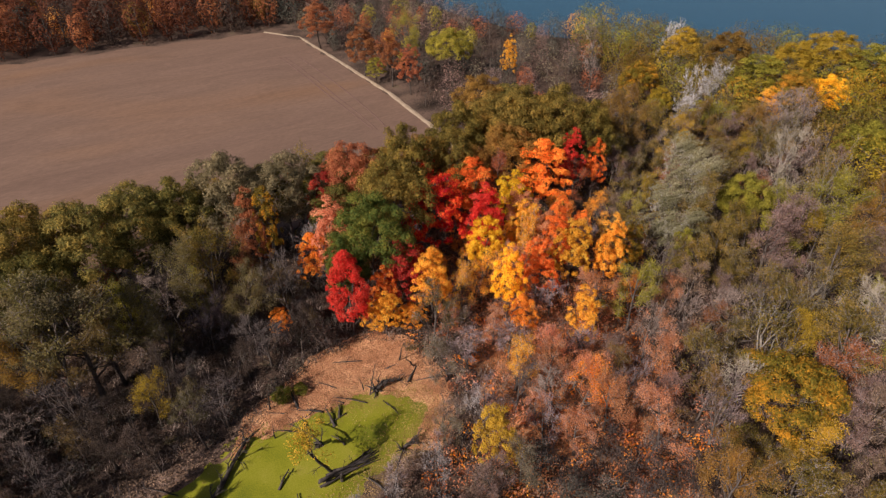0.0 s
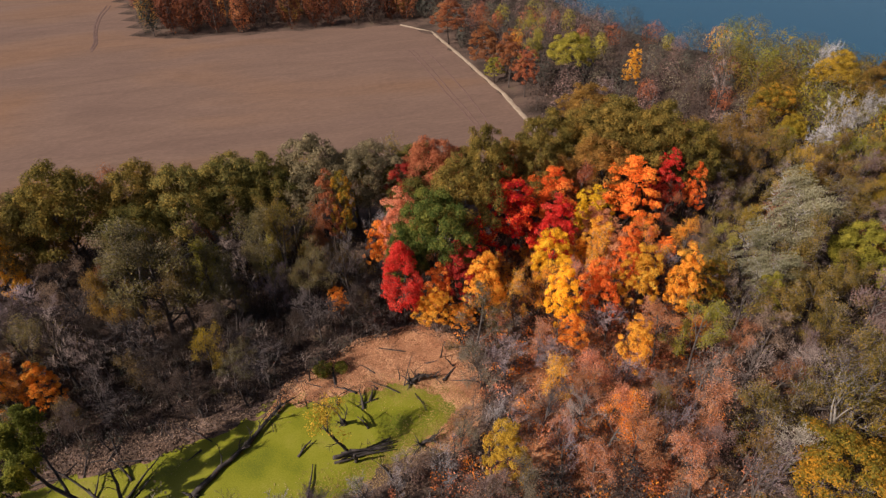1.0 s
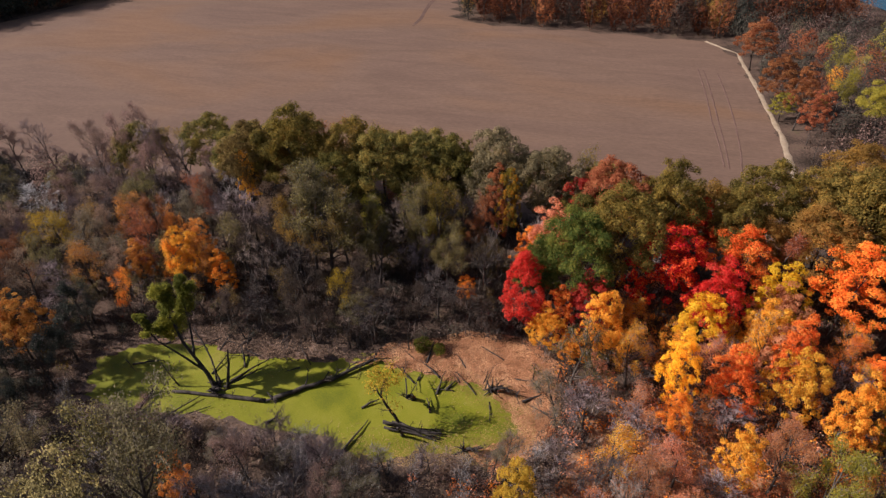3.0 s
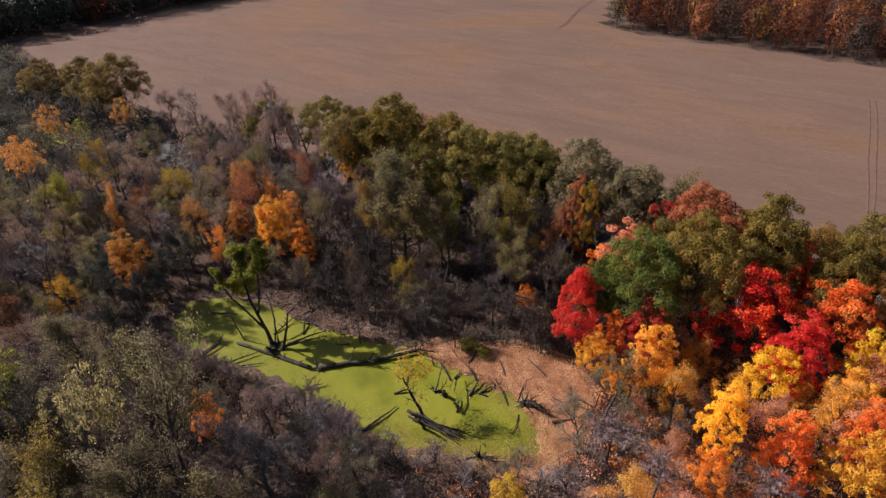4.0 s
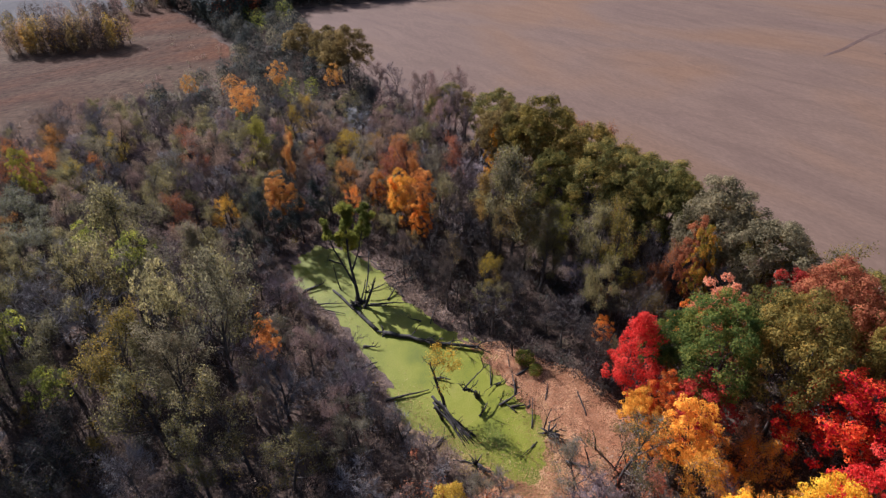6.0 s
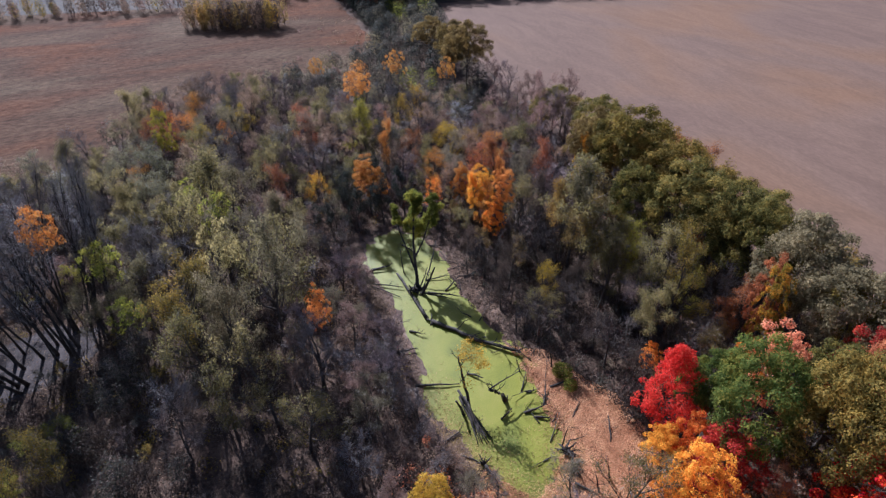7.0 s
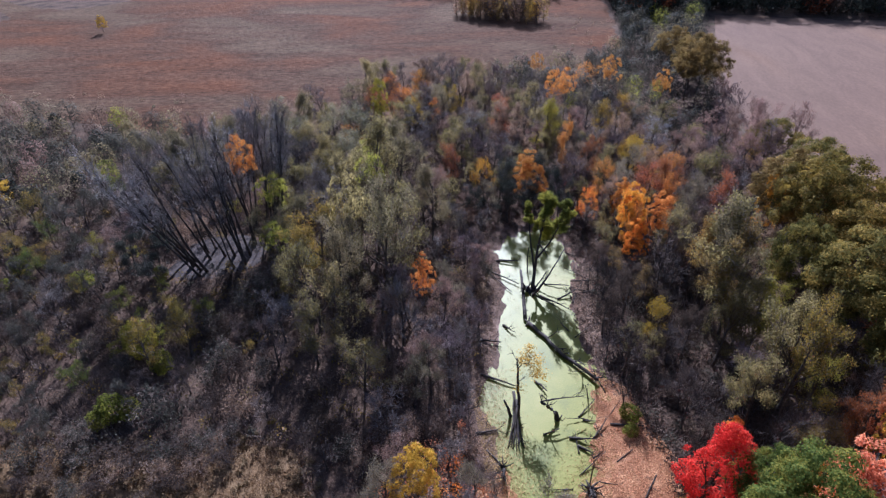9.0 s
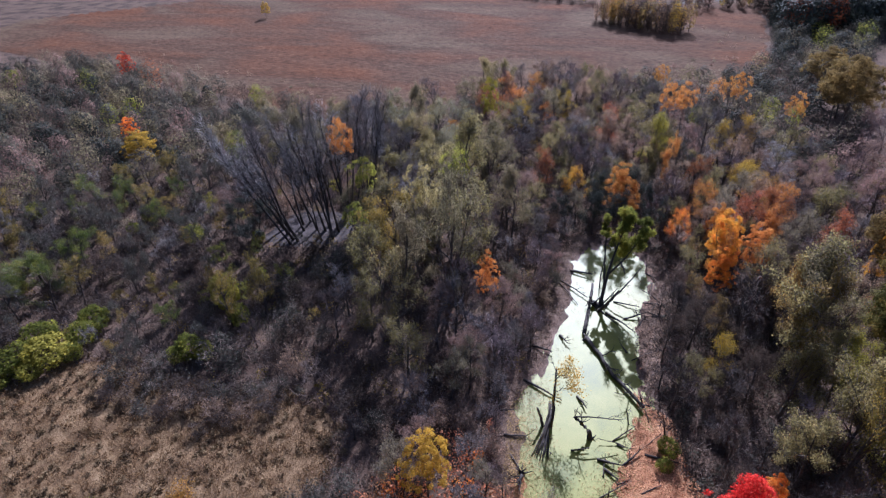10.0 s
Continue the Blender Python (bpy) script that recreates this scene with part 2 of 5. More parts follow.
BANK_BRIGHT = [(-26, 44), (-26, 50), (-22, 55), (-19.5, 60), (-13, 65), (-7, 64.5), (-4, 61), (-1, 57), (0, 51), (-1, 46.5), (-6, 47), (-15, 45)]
FIELD = [(10, 118), (-12, 101), (-34, 95), (-60, 83), (-84, 70), (-98, 55), (-135, 32), (-170, 12), (-215, -10), (-285, -38), (-296, -8), (-320, 45), (-345, 110),
         (-430, 260), (-330, 380), (-225, 258), (-166, 201), (-140, 212), (-98, 234), (-74, 243), (-59, 236), (-37, 204), (-17, 173), (-3.5, 148)]
TRACK = [(10, 118), (-3.5, 148), (-17, 173), (-37, 204), (-58, 235.5), (-74, 243)]
MEADOW = [(70, -300), (24, -208), (-13, -140), (-38, -84), (-60, -64), (-84, -74), (-110, -66), (-140, -54), (-172, -36), (-204, -46), (-240, -68), (-300, -110),
          (-420, -230), (-420, -420), (-60, -480)]
GRASS = [(66, -14), (50, -7), (41, -9), (34, -5), (29, 4), (22, 11), (14, 18), (11, 24), (14, 31), (22, 36), (32, 34), (44, 28), (66, 20)]
CLEAR = [(4, -29), (-5, -35), (-14, -31), (-16, -22), (-9, -17.5), (-2, -20), (3, -25)]
LAKE = [(-40, 345), (-14, 300), (8, 268), (38, 238), (78, 222), (98, 205), (130, 192), (170, 196), (260, 180), (420, 120), (1400, 200), (1500, 1600), (-300, 1700), (-420, 700)]
TRAIL = [(9, 36), (13, 30), (11, 24), (6, 17), (1, 12)]


def inside(px, py, poly):
    res = np.zeros(np.shape(px), bool)
    n = len(poly)
    for i in range(n):
        (x0, y0), (x1, y1) = poly[i], poly[(i + 1) % n]
        cross = ((y0 > py) != (y1 > py)) & (px < (x1 - x0) * (py - y0) / ((y1 - y0) if y1 != y0 else 1e-9) + x0)
        res ^= cross
    return res


def away(px, py, poly, closed=True):
    """Distance to an outline, negative inside it."""
    best = np.full(np.shape(px), 1e9)
    n = len(poly)
    for i in range(n if closed else n - 1):
        (x0, y0), (x1, y1) = poly[i], poly[(i + 1) % n]
        dx, dy = x1 - x0, y1 - y0
        t = np.clip(((px - x0) * dx + (py - y0) * dy) / (dx * dx + dy * dy + 1e-9), 0, 1)
        best = np.minimum(best, np.hypot(px - x0 - t * dx, py - y0 - t * dy))
    return np.where(inside(px, py, poly), -best, best) if closed else best


def ripple(x, y):
    return 0.5 * np.sin(x * 0.31 + 1.3 * np.sin(y * 0.17)) * np.sin(y * 0.27 + 0.8) + 0.3 * np.sin(x * 0.93 + y * 0.55) * np.sin(y * 0.71 - x * 0.4)


def height(x, y):
    x, y = np.asarray(x, float), np.asarray(y, float)
    d = away(x, y, POND)
    h = np.clip(0.13 * (d - 1.6), -0.7, 0.5) + 0.22 * ripple(x, y)
    flat = np.minimum(away(x, y, FIELD), away(x, y, MEADOW))
    h = np.where(flat < 0, -0.15, h * np.clip(flat / 4, 0, 1) - 0.15 * (1 - np.clip(flat / 4, 0, 1)))
    lake = away(x, y, LAKE)
    shore = np.clip(1 - np.abs(d - 1.5) / 4, 0, 1)
    h = h + shore * (0.10 * np.sin(x * 2.3 + 1.7 * np.sin(y * 0.9)) * np.sin(y * 2.0 + 0.6) + 0.07 * np.sin(x * 1.1 - y * 1.4))
    return np.where(lake < 12, np.minimum(h, 0.12 * (lake - 2) - 0.6), h)


# ---- mesh helpers ----
def mesh_from(name, verts, faces, mats, smooth=False, index=None):
    me = bpy.data.meshes.new(name)
    verts = np.asarray(verts, np.float32)
    if isinstance(faces, np.ndarray):
        n, k = faces.shape
        me.vertices.add(len(verts))
        me.vertices.foreach_set("co", verts.ravel())
        me.loops.add(n * k)
        me.loops.foreach_set("vertex_index", faces.astype(np.int32).ravel())
        me.polygons.add(n)
        me.polygons.foreach_set("loop_start", np.arange(0, n * k, k, dtype=np.int32))
        me.update(calc_edges=True)
    else:
        me.from_pydata(verts.tolist(), [], faces)
    for m in mats if isinstance(mats, (list, tuple)) else [mats]:
        me.materials.append(m)
    if index is not None:
        me.polygons.foreach_set("material_index", np.asarray(index, np.int32))
    if smooth:
        me.polygons.foreach_set("use_smooth", np.ones(len(me.polygons), bool))
    me.update()
    return me


def part(name, me, parent, label="", material=None):
    ob = new(name, me)
    ob.parent = parent
    if material is not None:
        ob.material_slots[0].link = "OBJECT"
        ob.material_slots[0].material = material
    return tagged(ob, label) if label else ob


def thing(name, x, y, z, label, category, group="", turn=0.0, scale=(1, 1, 1)):
    ob = new(name)
    ob.empty_display_size = 0.3
    ob.matrix_basis = Matrix.LocRotScale((x, y, z), Euler((0, 0, turn)), scale)
    return tagged(ob, label, category, group)


class Wood:
    """Tapering limbs, gathered into one mesh."""

    def __init__(self):
        self.v, self.f = [], []

    def tube(self, pts, radii, sides):
        base = len(self.v)
        for i, p in enumerate(pts):
            d = (pts[min(i + 1, len(pts) - 1)] - pts[max(i - 1, 0)]).normalized()
            a = d.orthogonal().normalized()
            b = d.cross(a)
            for k in range(sides):
                w = 2 * math.pi * k / sides
                self.v.append(p + (a * math.cos(w) + b * math.sin(w)) * radii[i])
        for i in range(len(pts) - 1):
            for k in range(sides):
                k2 = (k + 1) % sides
                self.f.append((base + i * sides + k, base + i * sides + k2, base + (i + 1) * sides + k2, base + (i + 1) * sides + k))
        self.f.append(tuple(base + (len(pts) - 1) * sides + k for k in range(sides)))
        self.f.append(tuple(base + k for k in reversed(range(sides))))

    def sliver(self, p, d, length, width):
        a = d.orthogonal().normalized() * width
        n = len(self.v)
        self.v += [p + a, p - a, p + d * length]
        self.f.append((n, n + 1, n + 2))

    def mesh(self, name, mat, smooth=True):
        return mesh_from(name, [tuple(v) for v in self.v], self.f, mat, smooth)


def wander(rnd, p, d, length, n, bend, lift):
    pts = [p]
    for i in range(n):
        d = (d + Vector((rnd.uniform(-1, 1), rnd.uniform(-1, 1), rnd.uniform(-1, 1))) * bend + Vector((0, 0, lift))).normalized()
        pts.append(pts[-1] + d * (length / n))
    return pts, d


def along(pts, f):
    s = f * (len(pts) - 1)
    i = min(int(s), len(pts) - 2)
    return pts[i].lerp(pts[i + 1], s - i), (pts[i + 1] - pts[i]).normalized()


def spread_dir(rnd, d, angle):
    a = d.orthogonal().normalized()
    a.rotate(Matrix.Rotation(rnd.uniform(0, 2 * math.pi), 3, d))
    return (d * math.cos(angle) + a * math.sin(angle)).normalized()


def branching(seed, H, R, limbs, subs, twigs, trunk_to=0.75, low=0.3, stems=1, thick=0.017, lift=0.12, angle=(0.6, 1.1), twig_len=1.1, twig_w=0.016, slivers=7):
    """A leafless tree H high and R wide at its half: wood, twigs and the twigs' feet."""
    rnd = random.Random(seed)
    wood, fine, tips = Wood(), Wood(), []
    for s in range(stems):
        d0 = Vector((rnd.uniform(-1, 1), rnd.uniform(-1, 1), 0)) * (0.10 if stems == 1 else 0.32) + Vector((0, 0, 1))
        base = Vector((rnd.uniform(-1, 1), rnd.uniform(-1, 1), 0)) * (0.0 if stems == 1 else 0.7) - Vector((0, 0, 0.4))
        trunk, _ = wander(rnd, base, d0.normalized(), H * trunk_to, 6, 0.10, 0.05)
        r0 = H * thick * (1.0 if stems == 1 else 0.7)
        wood.tube(trunk, [r0 * (1.35 if i == 0 else 1 - 0.75 * i / 6) for i in range(7)], 7)
        for i in range(limbs):
            f = low + (1 - low) * (i + rnd.random() * 0.8) / limbs
            p, d = along(trunk, min(f, 0.999))
            reach = R * rnd.uniform(0.75, 1.15) * (1.0 if f < 0.85 else 0.7)
            ld = spread_dir(rnd, d, rnd.uniform(*angle) * (1.0 if f < 0.8 else 0.6))
            if ld.z < 0.1:
                ld = (ld + Vector((0, 0, 0.35))).normalized()
            lp, _ = wander(rnd, p, ld, reach, 4, 0.16, lift)
            lr = r0 * (0.42 if f < 0.7 else 0.3)
            wood.tube(lp, [lr * (1 - 0.8 * j / 4) for j in range(5)], 5)
            for k in range(subs):
                q, qd = along(lp, rnd.uniform(0.3, 0.99))
                sd = spread_dir(rnd, qd, rnd.uniform(0.4, 0.9))
                sp, _ = wander(rnd, q, sd, reach * rnd.uniform(0.3, 0.5), 3, 0.2, lift)
                wood.tube(sp, [lr * 0.36, lr * 0.26, lr * 0.17, lr * 0.08], 4)
                for t in range(twigs):
                    u, ud = along(sp, rnd.uniform(0.25, 0.99))
                    td = spread_dir(rnd, ud, rnd.uniform(0.4, 1.0))
                    tl = twig_len * rnd.uniform(0.6, 1.3)
                    fine.sliver(u, td, tl, twig_w * 1.5)
                    tips.append((u + td * tl * 0.6, td))
                    for z in range(slivers):
                        w = u + td * tl * rnd.uniform(0.2, 0.95)
                        fine.sliver(w, spread_dir(rnd, td, rnd.uniform(0.3, 0.9)), tl * rnd.uniform(0.4, 0.8), twig_w)
    return wood, fine, tips


def leaves(points, normals, sizes, r):
    """One small bent blade of foliage at each point."""
    n = len(points)
    up = r.normal(size=(n, 3))
    u = np.cross(normals, up)
    u /= np.linalg.norm(u, axis=1, keepdims=True) + 1e-9
    v = np.cross(normals, u)
    s = sizes[:, None]
    droop = normals * s * 0.22
    P = np.stack([points - u * s, points + v * s * 0.62 + droop, points + u * s, points - v * s * 0.62 + droop], 1).reshape(-1, 3)
    return P, np.arange(4 * n).reshape(n, 4)


def lumpy_crown(seed, H, R, base, n_lumps, lump, count, size, pointed=0.0, flat=1.0, inner=0.78, box=2.0, under=-0.25, jitter=0.4, shell=0.72, core=0):
    """Foliage in lumps over an uneven egg between the heights base and H."""
    r = np.random.default_rng(seed)
    cz, sz = (H + base) / 2, (H - base) / 2
    pts, nrm, siz = [], [], []
    for i in range(n_lumps):
        w = 1 - 2 * (i + 0.5) / n_lumps
        w = np.clip(w * 1.0 + r.normal() * 0.08, -0.95, 0.98)
        a = i * 2.39996 + r.normal() * 0.25
        ring = max(0.0, 1 - abs(w) ** box) ** (1 / box) * (1 - pointed * max(0.0, w))
        lr = lump * r.uniform(0.7, 1.3)
        far = r.uniform(inner, 1.1)
        c = np.array([math.cos(a) * ring * max(0.2, R - lr) * far, math.sin(a) * ring * max(0.2, R - lr) * far, cz + w * (sz - lr * 0.6) * r.uniform(0.9, 1.05)])
        out = np.array([math.cos(a) * ring, math.sin(a) * ring, w * 0.9 + 0.25])
        k = int(count / n_lumps * (lr / lump) ** 2)
        d = r.normal(size=(k * 4, 3))
        d /= np.linalg.norm(d, axis=1, keepdims=True)
        d = d[(d @ (out + np.array([0, 0, 0.35]))) > under][:k]
        pts.append(c + d * np.array([1, 1, flat]) * lr * r.uniform(shell, 1.06, size=(len(d), 1)))
        nn = d + np.array([0, 0, 0.3]) + r.normal(size=d.shape) * jitter
        nrm.append(nn / np.linalg.norm(nn, axis=1, keepdims=True))
        siz.append(size * r.uniform(0.65, 1.35, size=len(d)))
        if core:
            e = r.normal(size=(core, 3))
            e /= np.linalg.norm(e, axis=1, keepdims=True)
            pts.append(c + e * lr * r.uniform(0.1, 0.62, size=(core, 1)))
            nrm.append(e)
            siz.append(lr * r.uniform(0.22, 0.34, size=core))
    return leaves(np.concatenate(pts), np.concatenate(nrm), np.concatenate(siz), r)


def domed_crown(seed, H, R, base, n_lumps, lump, count, size, low=-0.35, pointed=0.0, flat=0.8, inner=0.6, core=9, jitter=0.38, gaps=0.05):
    """A round-topped crown: billowing lumps of leaves over an uneven dome, with dark gaps between them."""
    r = np.random.default_rng(seed)
    cz = base + (H - base) * 0.42
    up, down = H - cz - lump * flat * 0.7, cz - base
    ph = r.uniform(0, 6.28, 4)
    pts, nrm, siz = [], [], []
    for i in range(n_lumps):
        w = np.clip(1 - (1 - low) * (i + 0.5) / n_lumps + r.normal() * 0.06, low, 1.0)
        a = i * 2.39996 + r.normal() * 0.3
        ring = math.sqrt(max(0.0, 1 - w * w)) * (1 - pointed * max(0.0, w)) * (1 + 0.15 * math.sin(2 * a + ph[0]) + 0.10 * math.sin(3 * a + ph[1]))
        if r.random() < gaps:
            continue
        lr = lump * r.uniform(0.6, 1.4)
        far = 1 - (1 - inner) * r.random() ** 1.6
        reach = max(0.3, R - lr * 0.8) * ring * far
        c = np.array([math.cos(a) * reach, math.sin(a) * reach, cz + (up if w > 0 else down) * w * (0.35 + 0.65 * far)])
        out = np.array([math.cos(a) * ring, math.sin(a) * ring, max(w, -0.2) + 0.45])
        out /= np.linalg.norm(out)
        k = int(count / n_lumps * (lr / lump) ** 2)
        d = r.normal(size=(k * 3, 3))
        d /= np.linalg.norm(d, axis=1, keepdims=True)
        d = d[(d @ out) > -0.2][:k]
        puff = 1 + 0.20 * np.sin(d[:, 0:1] * 6 + ph[2] + i) * np.sin(d[:, 1:2] * 6 + ph[3]) + 0.10 * np.sin(d[:, 2:3] * 9 + i)
        pts.append(c + d * np.array([1, 1, flat]) * lr * puff * (1 - 0.34 * r.random((len(d), 1)) ** 1.5))
        nn = d + np.array([0, 0, 0.3]) + r.normal(size=d.shape) * jitter
        nrm.append(nn / np.linalg.norm(nn, axis=1, keepdims=True))
        siz.append(size * r.uniform(0.6, 1.4, size=len(d)))
        e = r.normal(size=(core, 3))
        e /= np.linalg.norm(e, axis=1, keepdims=True)
        pts.append(c + e * lr * r.uniform(0.1, 0.6, size=(core, 1)))
        nrm.append(e)
        siz.append(lr * r.uniform(0.2, 0.32, size=core))
    return leaves(np.concatenate(pts), np.concatenate(nrm), np.concatenate(siz), r)


def swept_leaves(seed, tips, each, size):
    """Strands of narrow leaves that stream to one side."""
    r = np.random.default_rng(seed)
    P = np.repeat(np.array([tuple(p) for p, d in tips]), each, axis=0)
    s = np.tile(np.linspace(0, 1, each), len(tips))[:, None]
    L = np.repeat(r.uniform(2.2, 4.6, len(tips)), each)[:, None]
    P = P + L * (s * np.array([0.80, 0.0, 0.60]) + s * s * np.array([0.15, 0, -0.34])) + r.normal(size=P.shape) * 0.10
    N = r.normal(size=P.shape) * 0.6 + np.array([-0.4, -0.5, 0.8])
    N /= np.linalg.norm(N, axis=1, keepdims=True)
    return leaves(P, N, size * r.uniform(0.6, 1.3, len(P)), r)


def twig_leaves(seed, tips, each, size, droop=0.0):
    r = np.random.default_rng(seed)
    P = np.repeat(np.array([tuple(p) for p, d in tips]), each, axis=0)
    P = P + r.normal(size=P.shape) * np.array([0.42, 0.42, 0.36])
    P[:, 2] -= droop * r.random(len(P))
    N = r.normal(size=P.shape) + np.array([0, 0, 0.8])
    N /= np.linalg.norm(N, axis=1, keepdims=True)
    return leaves(P, N, size * r.uniform(0.6, 1.4, len(P)), r)


# ---- kinds of tree: wood, twigs and crown meshes, at a standard size ----
KIND = {}


def kind(name, H, R, variants):
    KIND[name] = (H, R, variants)


def oak_variant(seed):
    wood, fine, tips = branching(seed, 15, 4.6, 8, 4, 0, trunk_to=0.8, low=0.35, thick=0.022)
    P, F = domed_crown(seed, 20, 7.0, 6.0, 115, 1.15, 24000, 0.122, flat=0.76, inner=0.5)
    return wood.mesh("oak_wood", BARK), None, mesh_from("oak_crown", P, F, LEAF["olive"])


def maple_variant(seed):
    wood, fine, tips = branching(seed, 13, 2.6, 8, 3, 0, trunk_to=0.85, low=0.25, thick=0.014, angle=(0.4, 0.8))
    P, F = domed_crown(seed, 16, 4.5, 3.2, 135, 0.66, 13500, 0.11, low=-0.65, pointed=0.15, flat=0.62, inner=0.3, core=2, jitter=0.55, gaps=0.16)
    return wood.mesh("maple_wood", BARK), None, mesh_from("maple_crown", P, F, LEAF["orange"])


def spire_variant(seed):
    wood, fine, tips = branching(seed, 13, 2.2, 8, 3, 0, trunk_to=0.9, low=0.2, thick=0.014, angle=(0.4, 0.8))
    P, F = domed_crown(seed, 16, 4.4, 2.6, 120, 0.74, 14000, 0.108, low=-0.7, pointed=0.5, flat=0.8, inner=0.5, core=4, jitter=0.5, gaps=0.0)
    return wood.mesh("spire_wood", BARK), None, mesh_from("spire_crown", P, F, LEAF["orange"])


def topped_variant(seed):
    wood, fine, tips = branching(seed, 15, 2.2, 8, 3, 3, trunk_to=0.85, low=0.5, thick=0.010, angle=(0.3, 0.7), slivers=3)
    P, F = domed_crown(seed, 16, 4.5, 10.2, 60, 0.75, 3300, 0.11, low=-0.7, flat=0.6, inner=0.2, core=1, jitter=0.6, gaps=0.2)
    return wood.mesh("topped_wood", BARK), fine.mesh("topped_twigs", TWIG["grey"], False), mesh_from("topped_crown", P, F, LEAF["orange"])


def airy_variant(seed):
    wood, fine, tips = branching(seed, 17, 5.6, 11, 5, 5, low=0.22, slivers=3, twig_w=0.02)
    P, F = twig_leaves(seed, tips, 38, 0.098)
    return wood.mesh("airy_wood", BARK), fine.mesh("airy_twigs", TWIG["grey"], False), mesh_from("airy_crown", P, F, LEAF["olive"])


def limby_variant(seed):
    wood, fine, tips = branching(seed, 18, 8.0, 7, 6, 5, trunk_to=0.55, low=0.25, slivers=4, thick=0.02, twig_w=0.02, angle=(0.35, 0.8), lift=0.16)
    P, F = twig_leaves(seed, tips, 9, 0.125)
    return wood.mesh("limby_wood", PALE_BARK), fine.mesh("limby_twigs", TWIG["pale"], False), mesh_from("limby_crown", P, F, LEAF["olive"])


def sparse_variant(seed):
    wood, fine, tips = branching(seed, 17, 5.4, 10, 5, 5, low=0.2, slivers=3, twig_w=0.02)
    P, F = twig_leaves(seed, tips, 23, 0.10)
    return wood.mesh("thin_wood", BARK), fine.mesh("thin_twigs", TWIG["grey"], False), mesh_from("thin_crown", P, F, LEAF["grey"])


def bare_variant(seed):
    wood, fine, tips = branching(seed, 17, 5.4, 11, 6, 6, low=0.18, slivers=6, twig_len=1.4, twig_w=0.022)
    return wood.mesh("bare_wood", BARK), fine.mesh("bare_twigs", TWIG["grey"], False), None


def willow_variant(seed):
    wood, fine, tips = branching(seed, 17, 5.2, 10, 5, 6, low=0.2, slivers=2, stems=2, lift=0.16)
    P, F = swept_leaves(seed, tips, 26, 0.13)
    return wood.mesh("willow_wood", BARK), fine.mesh("willow_twigs", TWIG["pale"], False), mesh_from("willow_crown", P, F, LEAF["silver"])


def pole_variant(seed):
    wood, fine, tips = branching(seed, 24, 3.4, 13, 5, 4, trunk_to=0.95, low=0.42, slivers=3, thick=0.0098, angle=(0.25, 0.65), twig_len=1.6, twig_w=0.018, lift=0.18)
    return wood.mesh("pole_wood", DEADWOOD), fine.mesh("pole_twigs", TWIG["grey"], False), None


def shrub_variant(seed):
    wood, fine, tips = branching(seed, 4.2, 1.9, 4, 3, 5, trunk_to=0.8, low=0.15, stems=4, thick=0.012, slivers=5, twig_len=0.7, twig_w=0.011)
    P, F = twig_leaves(seed, tips, 3, 0.12)
    return wood.mesh("shrub_wood", BARK), fine.mesh("shrub_twigs", TWIG["brown"], False), mesh_from("shrub_crown", P, F, LEAF["brown"])


def bush_variant(seed):
    wood, fine, tips = branching(seed, 3.5, 1.6, 4, 3, 0, trunk_to=0.8, low=0.15, stems=4, thick=0.012)
    P, F = lumpy_crown(seed, 5.0, 3.0, 0.3, 22, 1.0, 1500, 0.19)
    return wood.mesh("bush_wood", BARK), None, mesh_from("bush_crown", P, F, LEAF["lime"])


kind("oak", 20, 6.4, [oak_variant(s) for s in (11, 12, 13, 14)])
kind("spire", 16, 4.0, [spire_variant(s) for s in (25, 26)])
kind("topped", 16, 4.2, [topped_variant(s) for s in (27, 28, 29)])
kind("airy", 17, 6.2, [airy_variant(s) for s in (36, 37, 38, 39)])
kind("limby", 18, 7.4, [limby_variant(s) for s in (91, 92)])
kind("maple", 16, 4.0, [maple_variant(s) for s in (21, 22, 23, 24)])
kind("sparse", 17, 6.2, [sparse_variant(s) for s in (31, 32, 33, 34, 35)])
kind("bare", 17, 6.2, [bare_variant(s) for s in (41, 42, 43, 44)])
kind("willow", 19, 6.6, [willow_variant(s) for s in (51, 52)])
kind("pole", 24, 3.6, [pole_variant(s) for s in (61, 62, 63)])
kind("shrub", 4.6, 2.4, [shrub_variant(s) for s in (71, 72, 73)])
kind("bush", 5.0, 3.0, [bush_variant(s) for s in (81, 82)])
YOUNG = ("salmon", "orange", "gold", "rust", "mauve")
NAMES = {"oak": ("oak_tree", "broad oak with a dense domed crown of {} leaves"), "maple": ("maple_tree", "maple with a full crown of {} autumn leaves"),
         "spire": ("maple_tree", "pointed maple with a dense crown of {} leaves"), "airy": ("leafy_tree", "tall tree with loose {} leaves on grey limbs"),
         "topped": ("slim_tree", "slim tree with a small round top of {} leaves"),
         "limby": ("pale_limbed_tree", "old tree with pale bare limbs and few {} leaves"),
         "sparse": ("thin_leaved_tree", "half-bare tree with thin {} leaves on grey branches"), "bare": ("bare_tree", "leafless tree with {} branches and fine twigs"),
         "willow": ("willow_tree", "tall willow with wind-swept {} leaves"), "pole": ("tall_bare_tree", "tall dark leafless tree with a slim {} trunk"),
         "shrub": ("twiggy_shrub", "low twiggy shrub with a few {} leaves"), "bush": ("leafy_bush", "low rounded bush with {} leaves")}
